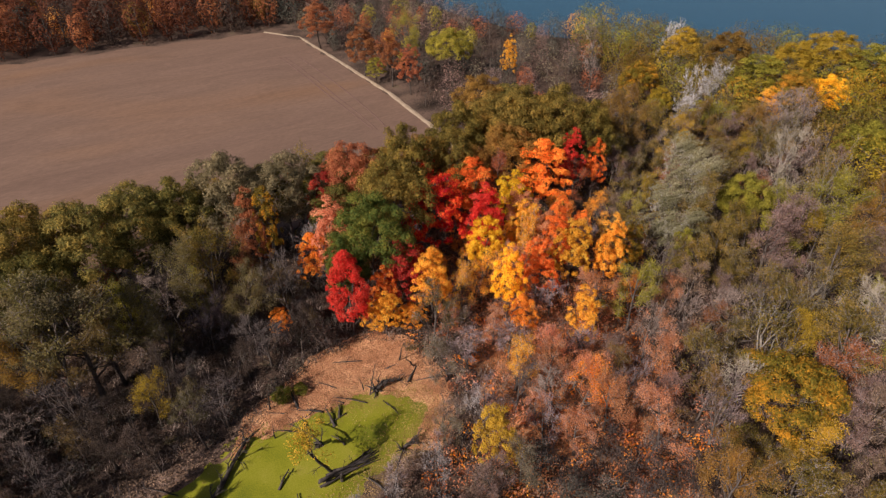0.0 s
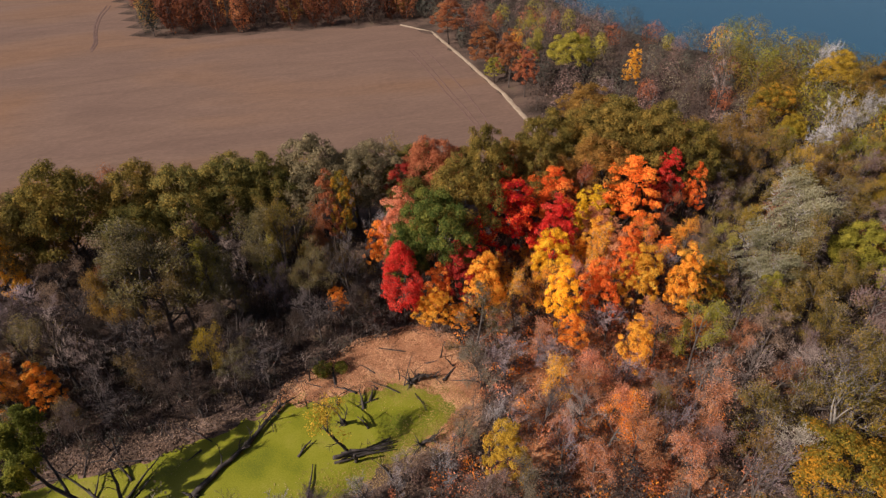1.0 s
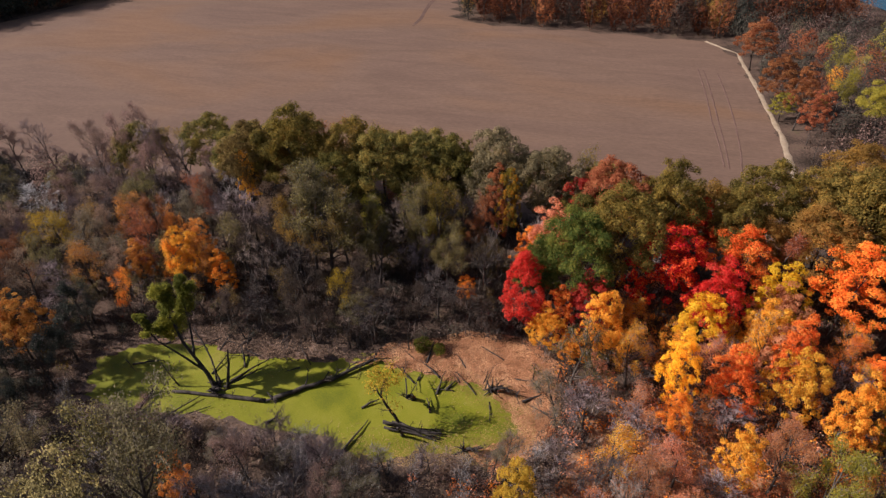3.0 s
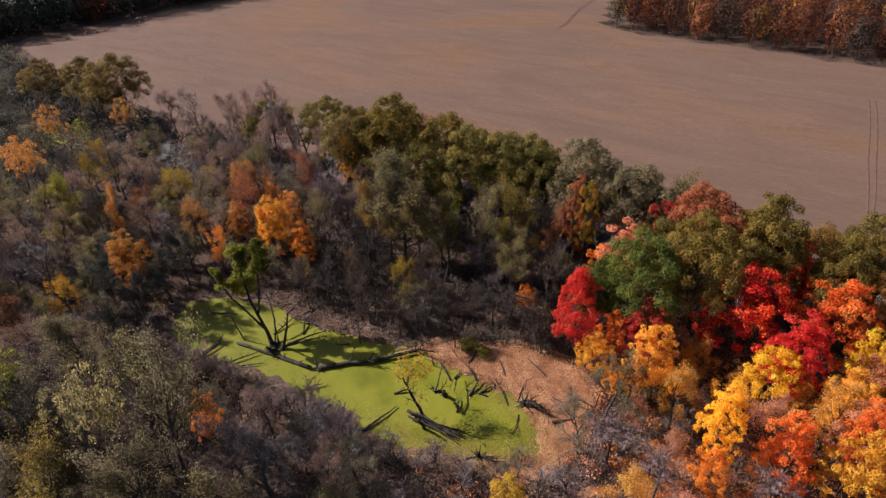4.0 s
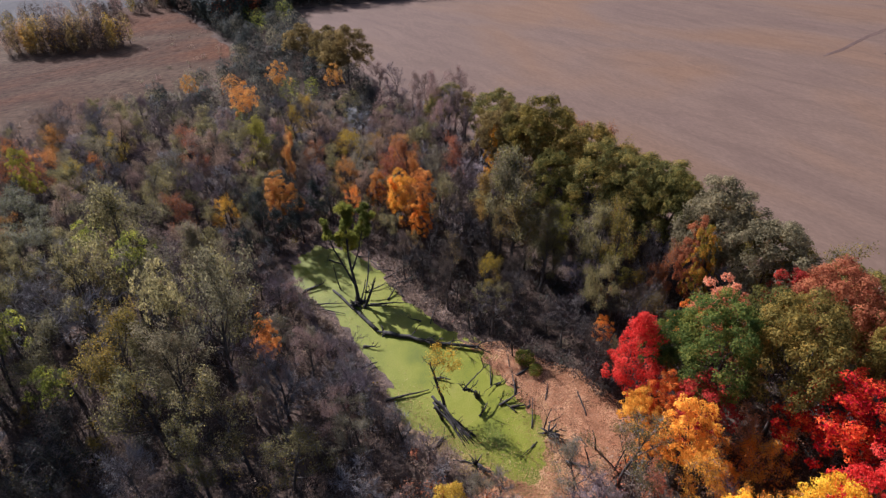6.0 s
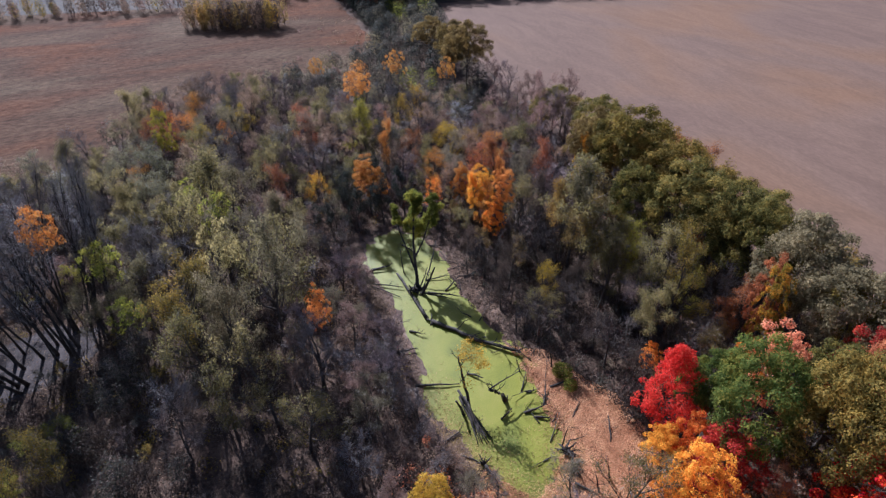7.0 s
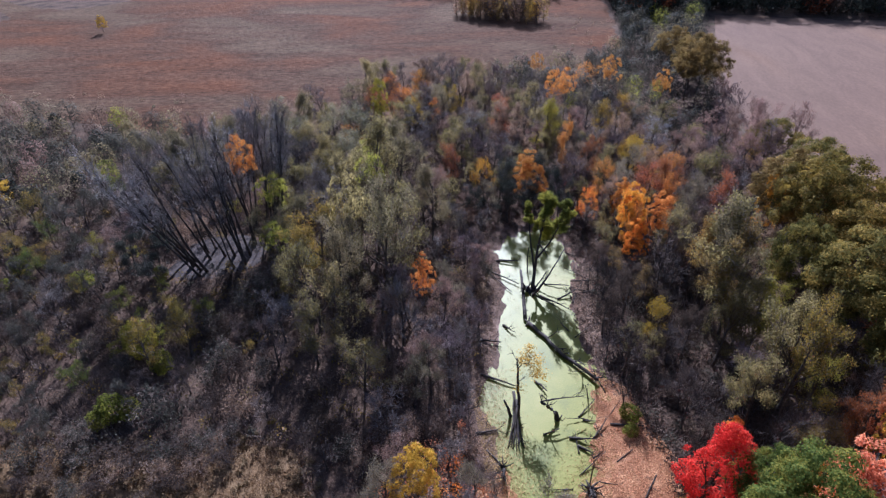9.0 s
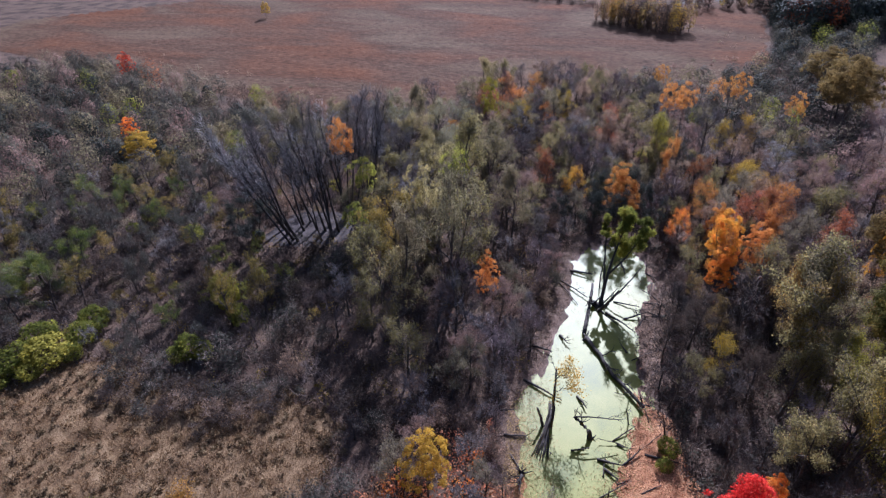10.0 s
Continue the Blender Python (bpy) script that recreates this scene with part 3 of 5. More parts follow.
WORDS = {"scarlet": "bright scarlet", "crimson": "deep crimson", "darkred": "dark red", "salmon": "salmon pink", "orange": "bright orange", "redorange": "red-orange",
         "amber": "amber orange", "fern": "soft green", "sage": "sage olive", "yellow": "bright yellow", "gold": "golden orange", "lime": "yellow-green", "mustard": "mustard yellow", "bronze": "bronze brown", "rust": "rust red", "olive": "olive green",
         "dark": "dark green", "greyolive": "grey olive", "green": "green", "goldgreen": "gold and green", "grey": "grey-green", "mauve": "mauve brown", "silver": "silver grey",
         "brown": "brown", "pine": "dark evergreen", "honey": "honey olive", "umber": "dark umber", "slate": "slate green", "russet": "dark russet", "pale": "pale olive"}
planted = []
plant_rnd = random.Random(5)


def plant(k, colour, x, y, h, r, group="woodland trees", tilt=0.0, toward=0.0):
    H, R, variants = KIND[k]
    wood, fine, crown = variants[plant_rnd.randrange(len(variants))]
    name, text = NAMES[k]
    if k == "bare" and colour in ("umber", "mauve"):
        name, text = "dark_bare_tree", "dark leafless tree with {} twigs"
    if k == "sparse" and colour in YOUNG:
        name, text = "young_maple_tree", "slender young tree with thin {} autumn leaves"
    if k == "sparse" and colour in ("grey", "pale", "silver", "brown"):
        name, text = "half_bare_tree", "tall half-bare tree with thin {} leaves and grey twigs"
    z = float(height(x, y)) - 0.1
    wide = r / R * plant_rnd.uniform(0.95, 1.05)
    ob = thing(name, x, y, z, text.format(WORDS[colour]), "bush" if k in ("shrub", "bush") else "tree", group, plant_rnd.uniform(-0.2, 0.2) if k == "willow" else plant_rnd.uniform(0, 6.28), (wide, wide, h / H))
    if tilt:
        ob.matrix_basis = Matrix.Translation((x, y, z)) @ Matrix.Rotation(tilt, 4, Vector((-math.sin(toward), math.cos(toward), 0))) @ Matrix.Translation((-x, -y, -z)) @ ob.matrix_basis
    part("trunk", wood, ob, "", PALE_BARK if k == "bare" and colour in ("silver", "pale") else None)
    if fine:
        part("branchwork", fine, ob, "", TWIG[colour] if colour in TWIG else TWIG["brown" if k == "shrub" else "grey"])
    if crown:
        part("crown", crown, ob, "", LEAF[colour])
    planted.append((x, y, r))
    return ob


def grove(k, colour, rows):
    for x, y, h, r in rows:
        plant(k, colour, x, y, h, r)


# ---- ground ----
def axis(lo, hi, fine_lo, fine_hi, step):
    return np.concatenate([np.arange(-3600, lo, 240), np.arange(lo, fine_lo, 10), np.arange(fine_lo, fine_hi, step), np.arange(fine_hi, hi, 10), np.arange(hi, 3700, 240)])


def grid_mesh(name, X, Y, Z, mat, keep=None):
    ny, nx = X.shape
    idx = np.arange(nx * ny).reshape(ny, nx)
    F = np.stack([idx[:-1, :-1], idx[:-1, 1:], idx[1:, 1:], idx[1:, :-1]], -1).reshape(-1, 4)
    V = np.stack([X, Y, Z], -1).reshape(-1, 3)
    if keep is not None:
        F = F[keep.reshape(-1)[F].all(1)]
        used, inv = np.unique(F, return_inverse=True)
        V, F = V[used], inv.reshape(F.shape)
    return mesh_from(name, V, F, mat, smooth=True)


gx, gy = axis(-320, 240, -80, 60, 1.25), axis(-300, 340, -50, 80, 1.25)
GX, GY = np.meshgrid(gx, gy)
tagged(new("ground", grid_mesh("ground", GX, GY, height(GX, GY), FLOOR)), "forest floor of brown leaves and earth", "ground", kind="structure")


def flat_patch(name, outline, z, mat, label, category):
    bm = bmesh.new()
    f = bm.faces.new([bm.verts.new((x, y, z)) for x, y in outline])
    if f.normal.z < 0:
        f.normal_flip()
    bmesh.ops.triangulate(bm, faces=[f])
    me = bpy.data.meshes.new(name)
    bm.to_mesh(me)
    bm.free()
    me.materials.append(mat)
    return tagged(new(name, me), label, category, kind="structure")


def swollen(poly, d):
    c = np.mean(poly, axis=0)
    out = []
    for i, (x, y) in enumerate(poly):
        (x0, y0), (x1, y1) = poly[i - 1], poly[(i + 1) % len(poly)]
        t = Vector((x1 - x0, y1 - y0)).normalized()
        n = Vector((t.y, -t.x))
        q = (x + n.x * d, y + n.y * d)
        if inside(np.array(q[0]), np.array(q[1]), poly):
            q = (x - n.x * d, y - n.y * d)
        out.append(q)
    return out


flat_patch("field", FIELD, 0.0, SOIL, "bare harvested field of pinkish brown soil", "field")
flat_patch("meadow", MEADOW, 0.0, RUSSET, "open marsh meadow of russet and straw grass", "meadow")
flat_patch("pond", swollen(POND, 3.4), 0.02, WEED, "pond covered with bright green duckweed", "water")
flat_patch("lake", LAKE, -0.6, WATER, "dark blue lake beyond the woods", "water")


def laid(name, poly, step, lift, mat, label, category):
    xs, ys = [p[0] for p in poly], [p[1] for p in poly]
    X, Y = np.meshgrid(np.arange(min(xs), max(xs), step), np.arange(min(ys), max(ys), step))
    d = away(X, Y, poly) + 1.2 * ripple(X * 1.9, Y * 1.7)
    Z = height(X, Y) + lift - np.clip(d + 1.5, 0, 2) * 0.05
    return tagged(new(name, grid_mesh(name, X, Y, Z, mat, d < 0.6)), label, category, kind="structure")


# North bank litter: the shade of nearby trees is mixed into its darker brown.
laid("leaf_bank", BANK, 0.8, 0.05, surface("shaded_leaf_litter", [(0.3, (0.06, 0.039, 0.026)), (0.5, (0.135, 0.082, 0.053)), (0.7, (0.24, 0.145, 0.095))], 0.3, 4.0, bump=0.8, depth=0.12, gloss=0.22), "pond bank covered with brown leaves, tree shade put into their colour", "ground")
laid("leaf_bank", swollen(POND, 6.0), 0.8, 0.03, surface("grey_leaf_litter", [(0.3, (0.07, 0.047, 0.034)), (0.5, (0.135, 0.09, 0.066)), (0.7, (0.23, 0.155, 0.115))], 0.4, 5.0, bump=0.8, depth=0.12, gloss=0.22), "strip of grey-pink leaf litter round the pond", "ground")
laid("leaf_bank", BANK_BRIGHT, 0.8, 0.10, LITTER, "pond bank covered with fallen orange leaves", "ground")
laid("leaf_carpet", [(3, 66), (4, 54), (9, 44), (19, 43), (31, 47), (33, 60), (27, 70), (14, 74)], 0.8, 0.06, LITTER, "carpet of fallen orange leaves between slim trees", "ground")
laid("grass_patch", GRASS, 0.8, 0.07, TAN, "clearing of dry tan tussock grass", "grass")
laid("mud_clearing", CLEAR, 0.8, 0.07, surface("grey_mud", [(0.3, (0.025, 0.021, 0.02)), (0.7, (0.11, 0.094, 0.09))], 0.4, 3.0, bump=0.6, gloss=0.04), "clearing of grey mud under tall bare trees", "ground")


def ribbon(name, line, half, z, mat, label, category):
    pts = [Vector((x, y, 0)) for x, y in line]
    r = random.Random(3)
    V, F = [], []
    n = 60
    for i in range(n + 1):
        p, d = along(pts, min(i / n, 0.9999))
        s = Vector((-d.y, d.x, 0))
        a, b = half * r.uniform(0.75, 1.3), half * r.uniform(0.75, 1.3)
        V += [p + s * a + Vector((0, 0, 0.02)), p + Vector((0, 0, z + r.uniform(0, 0.15))), p - s * b + Vector((0, 0, 0.02))]
        if i:
            k = 3 * i
            F += [(k - 3, k - 2, k + 1, k), (k - 2, k - 1, k + 2, k + 1)]
    return tagged(new(name, mesh_from(name, [tuple(v) for v in V], F, mat, True)), label, category, kind="structure")


ribbon("field_margin", TRACK, 0.75, 0.25, STRAW, "strip of pale dry grass along the field", "grass")

# ---- trees that stand out ----
grove("oak", "green", [(-11.5, 74.6, 21.0, 5.4), (-15.5, 71.0, 15.5, 3.6)])
grove("oak", "olive", [(-8.5, 82.4, 23.2, 6.0), (-7.5, 94.2, 23.6, 5.2), (1.5, 99.8, 20.5, 4.8), (2.8, 107.5, 22.5, 6.2), (9.5, 111.0, 22.6, 6.6), (16.0, 112.4, 24.3, 6.8), (23.5, 112.4, 24.0, 6.4), (30.5, 112.0, 21.0, 5.6), (-69.5, 61.5, 25.2, 7.4), (-62.0, 68.5, 22.6, 6.4)])
grove("oak", "rust", [(-16.2, 91.0, 22.0, 5.8)])
grove("oak", "bronze", [(12.6, 104.0, 19.4, 5.8), (86.0, 178.3, 16.3, 7.6), (5.5, 100.5, 17.0, 4.0)])
grove("oak", "honey", [(-75.0, 54.0, 22.0, 5.8), (-170.5, -9.5, 17.4, 6.2), (-160.0, 2.0, 18.6, 5.8), (-142.9, 11.0, 22.6, 6.8), (-150.0, 5.0, 17.0, 5.0)])
grove("oak", "lime", [(1.2, 182.0, 17.0, 6.6), (55.5, 92.5, 14.5, 4.6), (90.0, 113.0, 15.5, 5.5)])
grove("oak", "goldgreen", [(41.6, 45.6, 15.2, 6.4), (52.6, 155.0, 15.0, 5.2)])
grove("oak", "dark", [(-54.0, 70.2, 21.8, 6.4), (-49.0, 75.6, 21.4, 6.4), (-43.5, 79.4, 21.2, 5.8), (-57.5, 62.0, 19.0, 4.8)])
grove("oak", "greyolive", [(-36.5, 84.0, 23.2, 7.2), (-28.5, 87.6, 21.2, 6.4)])
grove("oak", "mustard", [(56.6, 146.9, 11.1, 2.8), (73.7, 182.3, 16.5, 6.2), (112.7, 170.8, 18.4, 7.6), (101.0, 168.0, 16.0, 7.0)])
grove("oak", "goldgreen", [(91.0, 146.0, 15.5, 5.6)])
grove("oak", "yellow", [(98.5, 145.0, 14.5, 5.0)])
grove("spire", "scarlet", [(-14.5, 66.6, 16.2, 3.8)])
grove("maple", "scarlet", [(6.8, 84.0, 17.4, 3.9), (25.6, 106.0, 18.2, 3.0)])
grove("maple", "crimson", [(8.6, -171.0, 11.0, 2.8), (-1.2, 84.2, 19.6, 4.9), (-3.6, 97.6, 17.0, 3.6)])
grove("maple", "darkred", [(-6.6, 72.2, 14.0, 3.7), (-20.9, 88.4, 18.6, 3.6)])
grove("maple", "salmon", [(-18.5, 77.4, 18.8, 4.2), (13.6, 90.4, 13.5, 3.8), (17.5, 82.0, 14.0, 3.4)])
grove("maple", "orange", [(-21.7, 76.5, 13.4, 2.8), (19.0, 100.0, 19.0, 5.0), (11.8, 65.4, 9.3, 2.2), (-4.9, 66.9, 6.0, 2.2), (-25.1, 65.1, 7.1, 1.5), (-54.6, 36.7, 11.0, 2.4), (18.0, -98.0, 9.8, 2.2)])
grove("maple", "redorange", [(5.0, 95.0, 17.4, 4.8), (31.1, 107.2, 15.8, 2.2), (18.9, 79.6, 17.5, 2.6), (15.0, 73.4, 13.6, 3.0), (-9.4, 69.0, 11.5, 2.4)])
grove("maple", "yellow", [(7.0, 80.6, 13.8, 3.4), (12.4, 92.0, 15.6, 3.6), (9.8, 68.2, 16.2, 2.6)])
grove("maple", "gold", [(20.8, 76.0, 15.8, 3.4), (-2.1, 68.4, 15.7, 3.1), (-9.0, 66.0, 9.0, 2.5), (27.0, 76.2, 16.2, 2.8), (20.5, 63.1, 12.5, 2.4), (19.7, 176.8, 16.0, 2.6), (-73.3, 52.2, 18.6, 2.0), (-60.0, 33.2, 14.9, 3.0), (14.0, 84.5, 14.5, 2.8)])
grove("maple", "goldgreen", [(-29.0, 79.2, 21.0, 2.2), (31.5, 80.5, 12.0, 2.6)])
grove("maple", "lime", [(39.8, 78.4, 12.9, 2.0), (117.7, 160.0, 18.7, 7.6), (87.6, 158.6, 16.3, 7.1), (-21.9, 182.6, 8.8, 3.2), (-67.8, -46.0, 18.4, 2.4)])
grove("maple", "rust", [(-31.8, 79.0, 19.8, 2.6), (-26.7, 189.4, 17.3, 6.0), (-10.5, 171.1, 15.6, 3.6), (-46.9, 220.6, 17.2, 7.0), (-16.6, 178.2, 18.2, 4.2)])
grove("maple", "mustard", [(6.3, 41.9, 12.2, 2.8), (18.0, -82.0, 10.4, 4.8)])
grove("airy", "bronze", [(34.6, 122.8, 17.8, 8.0), (39.6, 120.6, 20.6, 6.5), (48.0, 138.0, 15.0, 6.0)])
grove("airy", "rust", [(9.7, 98.0, 16.8, 4.3), (-32.5, 76.6, 14.0, 3.6), (-73.0, 33.5, 15.7, 4.4)])
grove("sparse", "gold", [(3.0, 69.2, 12.8, 3.9), (14.5, 80.5, 14.5, 4.1), (-58.6, -1.6, 11.8, 3.0), (6.0, 73.5, 12.5, 3.6)])
grove("sparse", "salmon", [(7.4, 63.8, 8.9, 3.4), (0.5, 65.9, 8.2, 2.6), (12.0, 76.5, 12.5, 4.0)])
grove("airy", "lime", [(-82.4, -1.1, 18.4, 4.4), (29.0, 67.1, 15.2, 4.7), (68.3, 88.4, 17.5, 7.1), (-11.3, 190.6, 19.9, 5.8), (-44.4, 61.0, 15.4, 4.0)])
grove("sparse", "mauve", [(54.1, 78.2, 17.5, 6.9), (11.7, 142.7, 18.1, 6.2), (60.0, 84.0, 16.0, 6.0)])
grove("airy", "olive", [(61.2, 70.6, 17.0, 7.2), (54.1, 54.6, 15.1, 6.3), (-35.7, 67.7, 20.4, 5.4), (-11.6, 2.2, 20, 6.4), (47.0, 88.0, 17.0, 5.4)])
grove("airy", "sage", [(-33.0, -8.2, 26, 7.6), (-27.0, -14.0, 19, 6.0)])
grove("topped", "sage", [(-14.5, 7.4, 26.2, 2.8), (-20.0, 4.0, 20.0, 2.8)])
grove("topped", "fern", [(-28.0, -3.0, 21.5, 3.0), (-38.0, -16.0, 17.5, 3.0)])
grove("airy", "grey", [(-24.0, -4.0, 20, 6.4)])
grove("airy", "sage", [(-48.0, 53.5, 23.6, 8.0), (-43.0, 58.5, 16.5, 4.8), (-38.4, 66.0, 19.6, 5.2), (-30.6, 65.4, 15.6, 4.2)])
grove("airy", "bronze", [(-53.0, 50.0, 17.0, 4.6)])
grove("airy", "honey", [(-46.2, 56.0, 20.4, 5.6)])
grove("airy", "greyolive", [(-50.0, 51.5, 21.8, 7.0), (-42.0, -12.0, 19, 6.4), (-50.0, -22.0, 18, 6.0), (-38, 2, 17, 5.4)])
grove("sparse", "olive", [(16.8, -4.0, 11.5, 4.0), (11.2, -3.5, 12.0, 4.2)])
grove("sparse", "sage", [(-39.8, 57.8, 14.0, 5.0), (-18.9, 10.0, 24, 6.4), (-4.2, 17.2, 18.5, 5.0), (-1, 13, 14, 4.5), (-7.0, 6.0, 19.5, 5.4), (-2, 23, 13.5, 4.5)])
grove("airy", "pale", [(-9.8, 8.0, 20, 5.5)])
grove("topped", "fern", [(-14.2, -14.4, 19.0, 2.9), (-8.5, -6.5, 14.5, 2.8)])
grove("airy", "green", [(42.5, -35.0, 9.0, 5.4), (35.5, -34.5, 9.5, 4.6), (46.5, -31.0, 8.0, 4.6)])
grove("airy", "amber", [(-76.4, 8.1, 16.4, 2.4), (-57.8, 35.4, 12.6, 3.0), (-62.6, 8.0, 12.0, 3.4), (-69.5, 34.5, 13.5, 3.2)])
grove("airy", "gold", [(-61.4, 31.6, 13.2, 2.8)])
grove("maple", "amber", [(-60.4, 9.2, 14.4, 3.2), (-63.5, 36.8, 13.2, 2.8), (-66.5, 27.5, 11.5, 2.4), (-21.6, 15.6, 11.4, 2.0)])
grove("topped", "amber", [(-92.4, -6.0, 21.2, 3.4), (-14.2, -23.4, 24.0, 3.2), (-99.4, -7.6, 19.6, 3.0)])
grove("topped", "amber", [(-113.5, -2.9, 20.6, 3.2), (-115.0, 11.5, 19.2, 3.0), (-117.8, -29.5, 16.2, 2.6)])
grove("sparse", "orange", [(-61.9, 22.9, 11.7, 2.6)])
grove("sparse", "pale", [(-16.8, 11.6, 28, 7.0)])
grove("limby", "olive", [(45.0, 56.5, 17.5, 7.5), (70.5, 94.0, 20.5, 6.6), (78.0, 121.0, 17.0, 6.4)])
grove("bare", "silver", [(73.0, 152.6, 15.2, 6.1), (64.6, 143.9, 16.2, 6.1), (69.0, 147.3, 17.2, 6.1), (73.9, 189.4, 15.8, 4.8), (70.7, 185.2, 18.0, 4.8), (59.6, 138.5, 13.0, 4.8)])
grove("bare", "brown", [(87.2, 132.8, 14.7, 5.5), (79.6, 134.0, 15.6, 5.5), (83.6, 128.0, 16.6, 5.5), (42.4, 165.3, 23.6, 5.5)])
grove("bare", "pale", [(65.5, 100.9, 20.5, 5.4), (52.6, 63.6, 15.7, 4.8), (37.5, 50.5, 13.0, 4.4), (60.5, 61.0, 15.0, 4.8)])
grove("bare", "mauve", [(-102.3, 42.8, 18.3, 5.4), (-92.5, 46.0, 15.8, 4.4), (-35.3, 62.8, 10.9, 4.4), (-128, 28, 15, 5.0)])
grove("sparse", "mauve", [(-111.8, 44.0, 19.5, 5.4), (-106.8, 36.8, 20.5, 5.6), (-99.2, 46.5, 17.0, 4.6), (-95.6, 41.8, 17.8, 4.8), (-88.0, 50.0, 14.5, 4.2), (-120, 36, 17, 5.2), (-103.7, 34.0, 18.0, 4.8), (-133.0, 22.0, 14.5, 4.8)])
grove("airy", "pine", [(3.5, -31.2, 8.0, 3.4), (6.6, -34.0, 8.5, 3.6), (5.6, -25.0, 6.5, 3.0), (1.0, -38.0, 8.0, 3.2), (8.5, -29.5, 6.5, 3.0), (-57.5, 13.0, 12.5, 3.8), (-53.5, 9.0, 11.0, 3.4), (-61.0, 16.5, 13.0, 3.8), (-65.0, 10.0, 13.5, 4.0), (-58.5, 4.5, 12.0, 3.8), (-50.0, 5.0, 9.5, 3.2)])
grove("willow", "silver", [(42.8, 95.0, 22.0, 6.4), (38.5, 85.0, 16.5, 4.8)])
grove("bush", "fern", [(24.4, 0.6, 4.6, 2.2), (22.6, 2.0, 3.4, 1.8), (26.4, 0.4, 3.2, 1.6), (15.5, -3.5, 4.0, 2.0), (-22.8, 53.2, 2.2, 1.6), (-20.5, 54.6, 1.6, 1.2)])
grove("shrub", "umber", [(32.0, 2.6, 3.4, 3.0), (28.6, 7.4, 3.0, 2.8), (25.4, 10.9, 3.2, 3.0), (30.4, 11.0, 2.2, 2.2), (20.4, 13.6, 3.0, 2.6), (23.6, 17.0, 2.4, 2.2), (36.4, 3.4, 2.4, 2.2), (17.6, 18.6, 2.6, 2.4), (27.0, 16.4, 1.8, 1.8)])
grove("shrub", "slate", [(35.4, -1.0, 3.2, 2.8), (30.2, 5.0, 2.6, 2.4), (22.6, 12.2, 2.8, 2.6), (33.0, 8.6, 2.0, 2.0), (18.4, 14.8, 2.8, 2.4)])
grove("shrub", "brown", [(27.6, 10.2, 2.6, 2.4), (24.0, 13.8, 2.6, 2.4), (34.4, 5.2, 2.2, 2.0), (20.8, 16.8, 2.2, 2.0)])
grove("bush", "fern", [(38.2, -13.6, 3.2, 3.2), (47.8, -13.0, 3.6, 3.6), (40.2, -10.0, 2.4, 2.2), (50.5, -10.0, 2.8, 3.0), (36.0, -17.0, 3.6, 3.0), (44.0, -16.5, 3.8, 3.4)])
grove("bush", "lime", [(43.0, -11.5, 4.0, 4.2), (45.8, -9.2, 2.4, 2.4), (16.0, -9.0, 7.0, 2.6)])
pole_rnd = random.Random(8)
for i in range(30):
    a, d = pole_rnd.uniform(0, 6.28), math.sqrt(pole_rnd.random())
    px, py = -10.0 + 11.5 * d * math.cos(a), -26.5 + 7.0 * d * math.sin(a)
    lean = 0.027 * (px + 13)
    plant("pole", "grey" if i % 3 else "silver", px, py, pole_rnd.uniform(21, 28), pole_rnd.uniform(2.7, 4.2), "tall bare trees", abs(lean) + pole_rnd.uniform(0.0, 0.06), (0.0 if lean > 0 else math.pi) + pole_rnd.uniform(-0.6, 0.6))

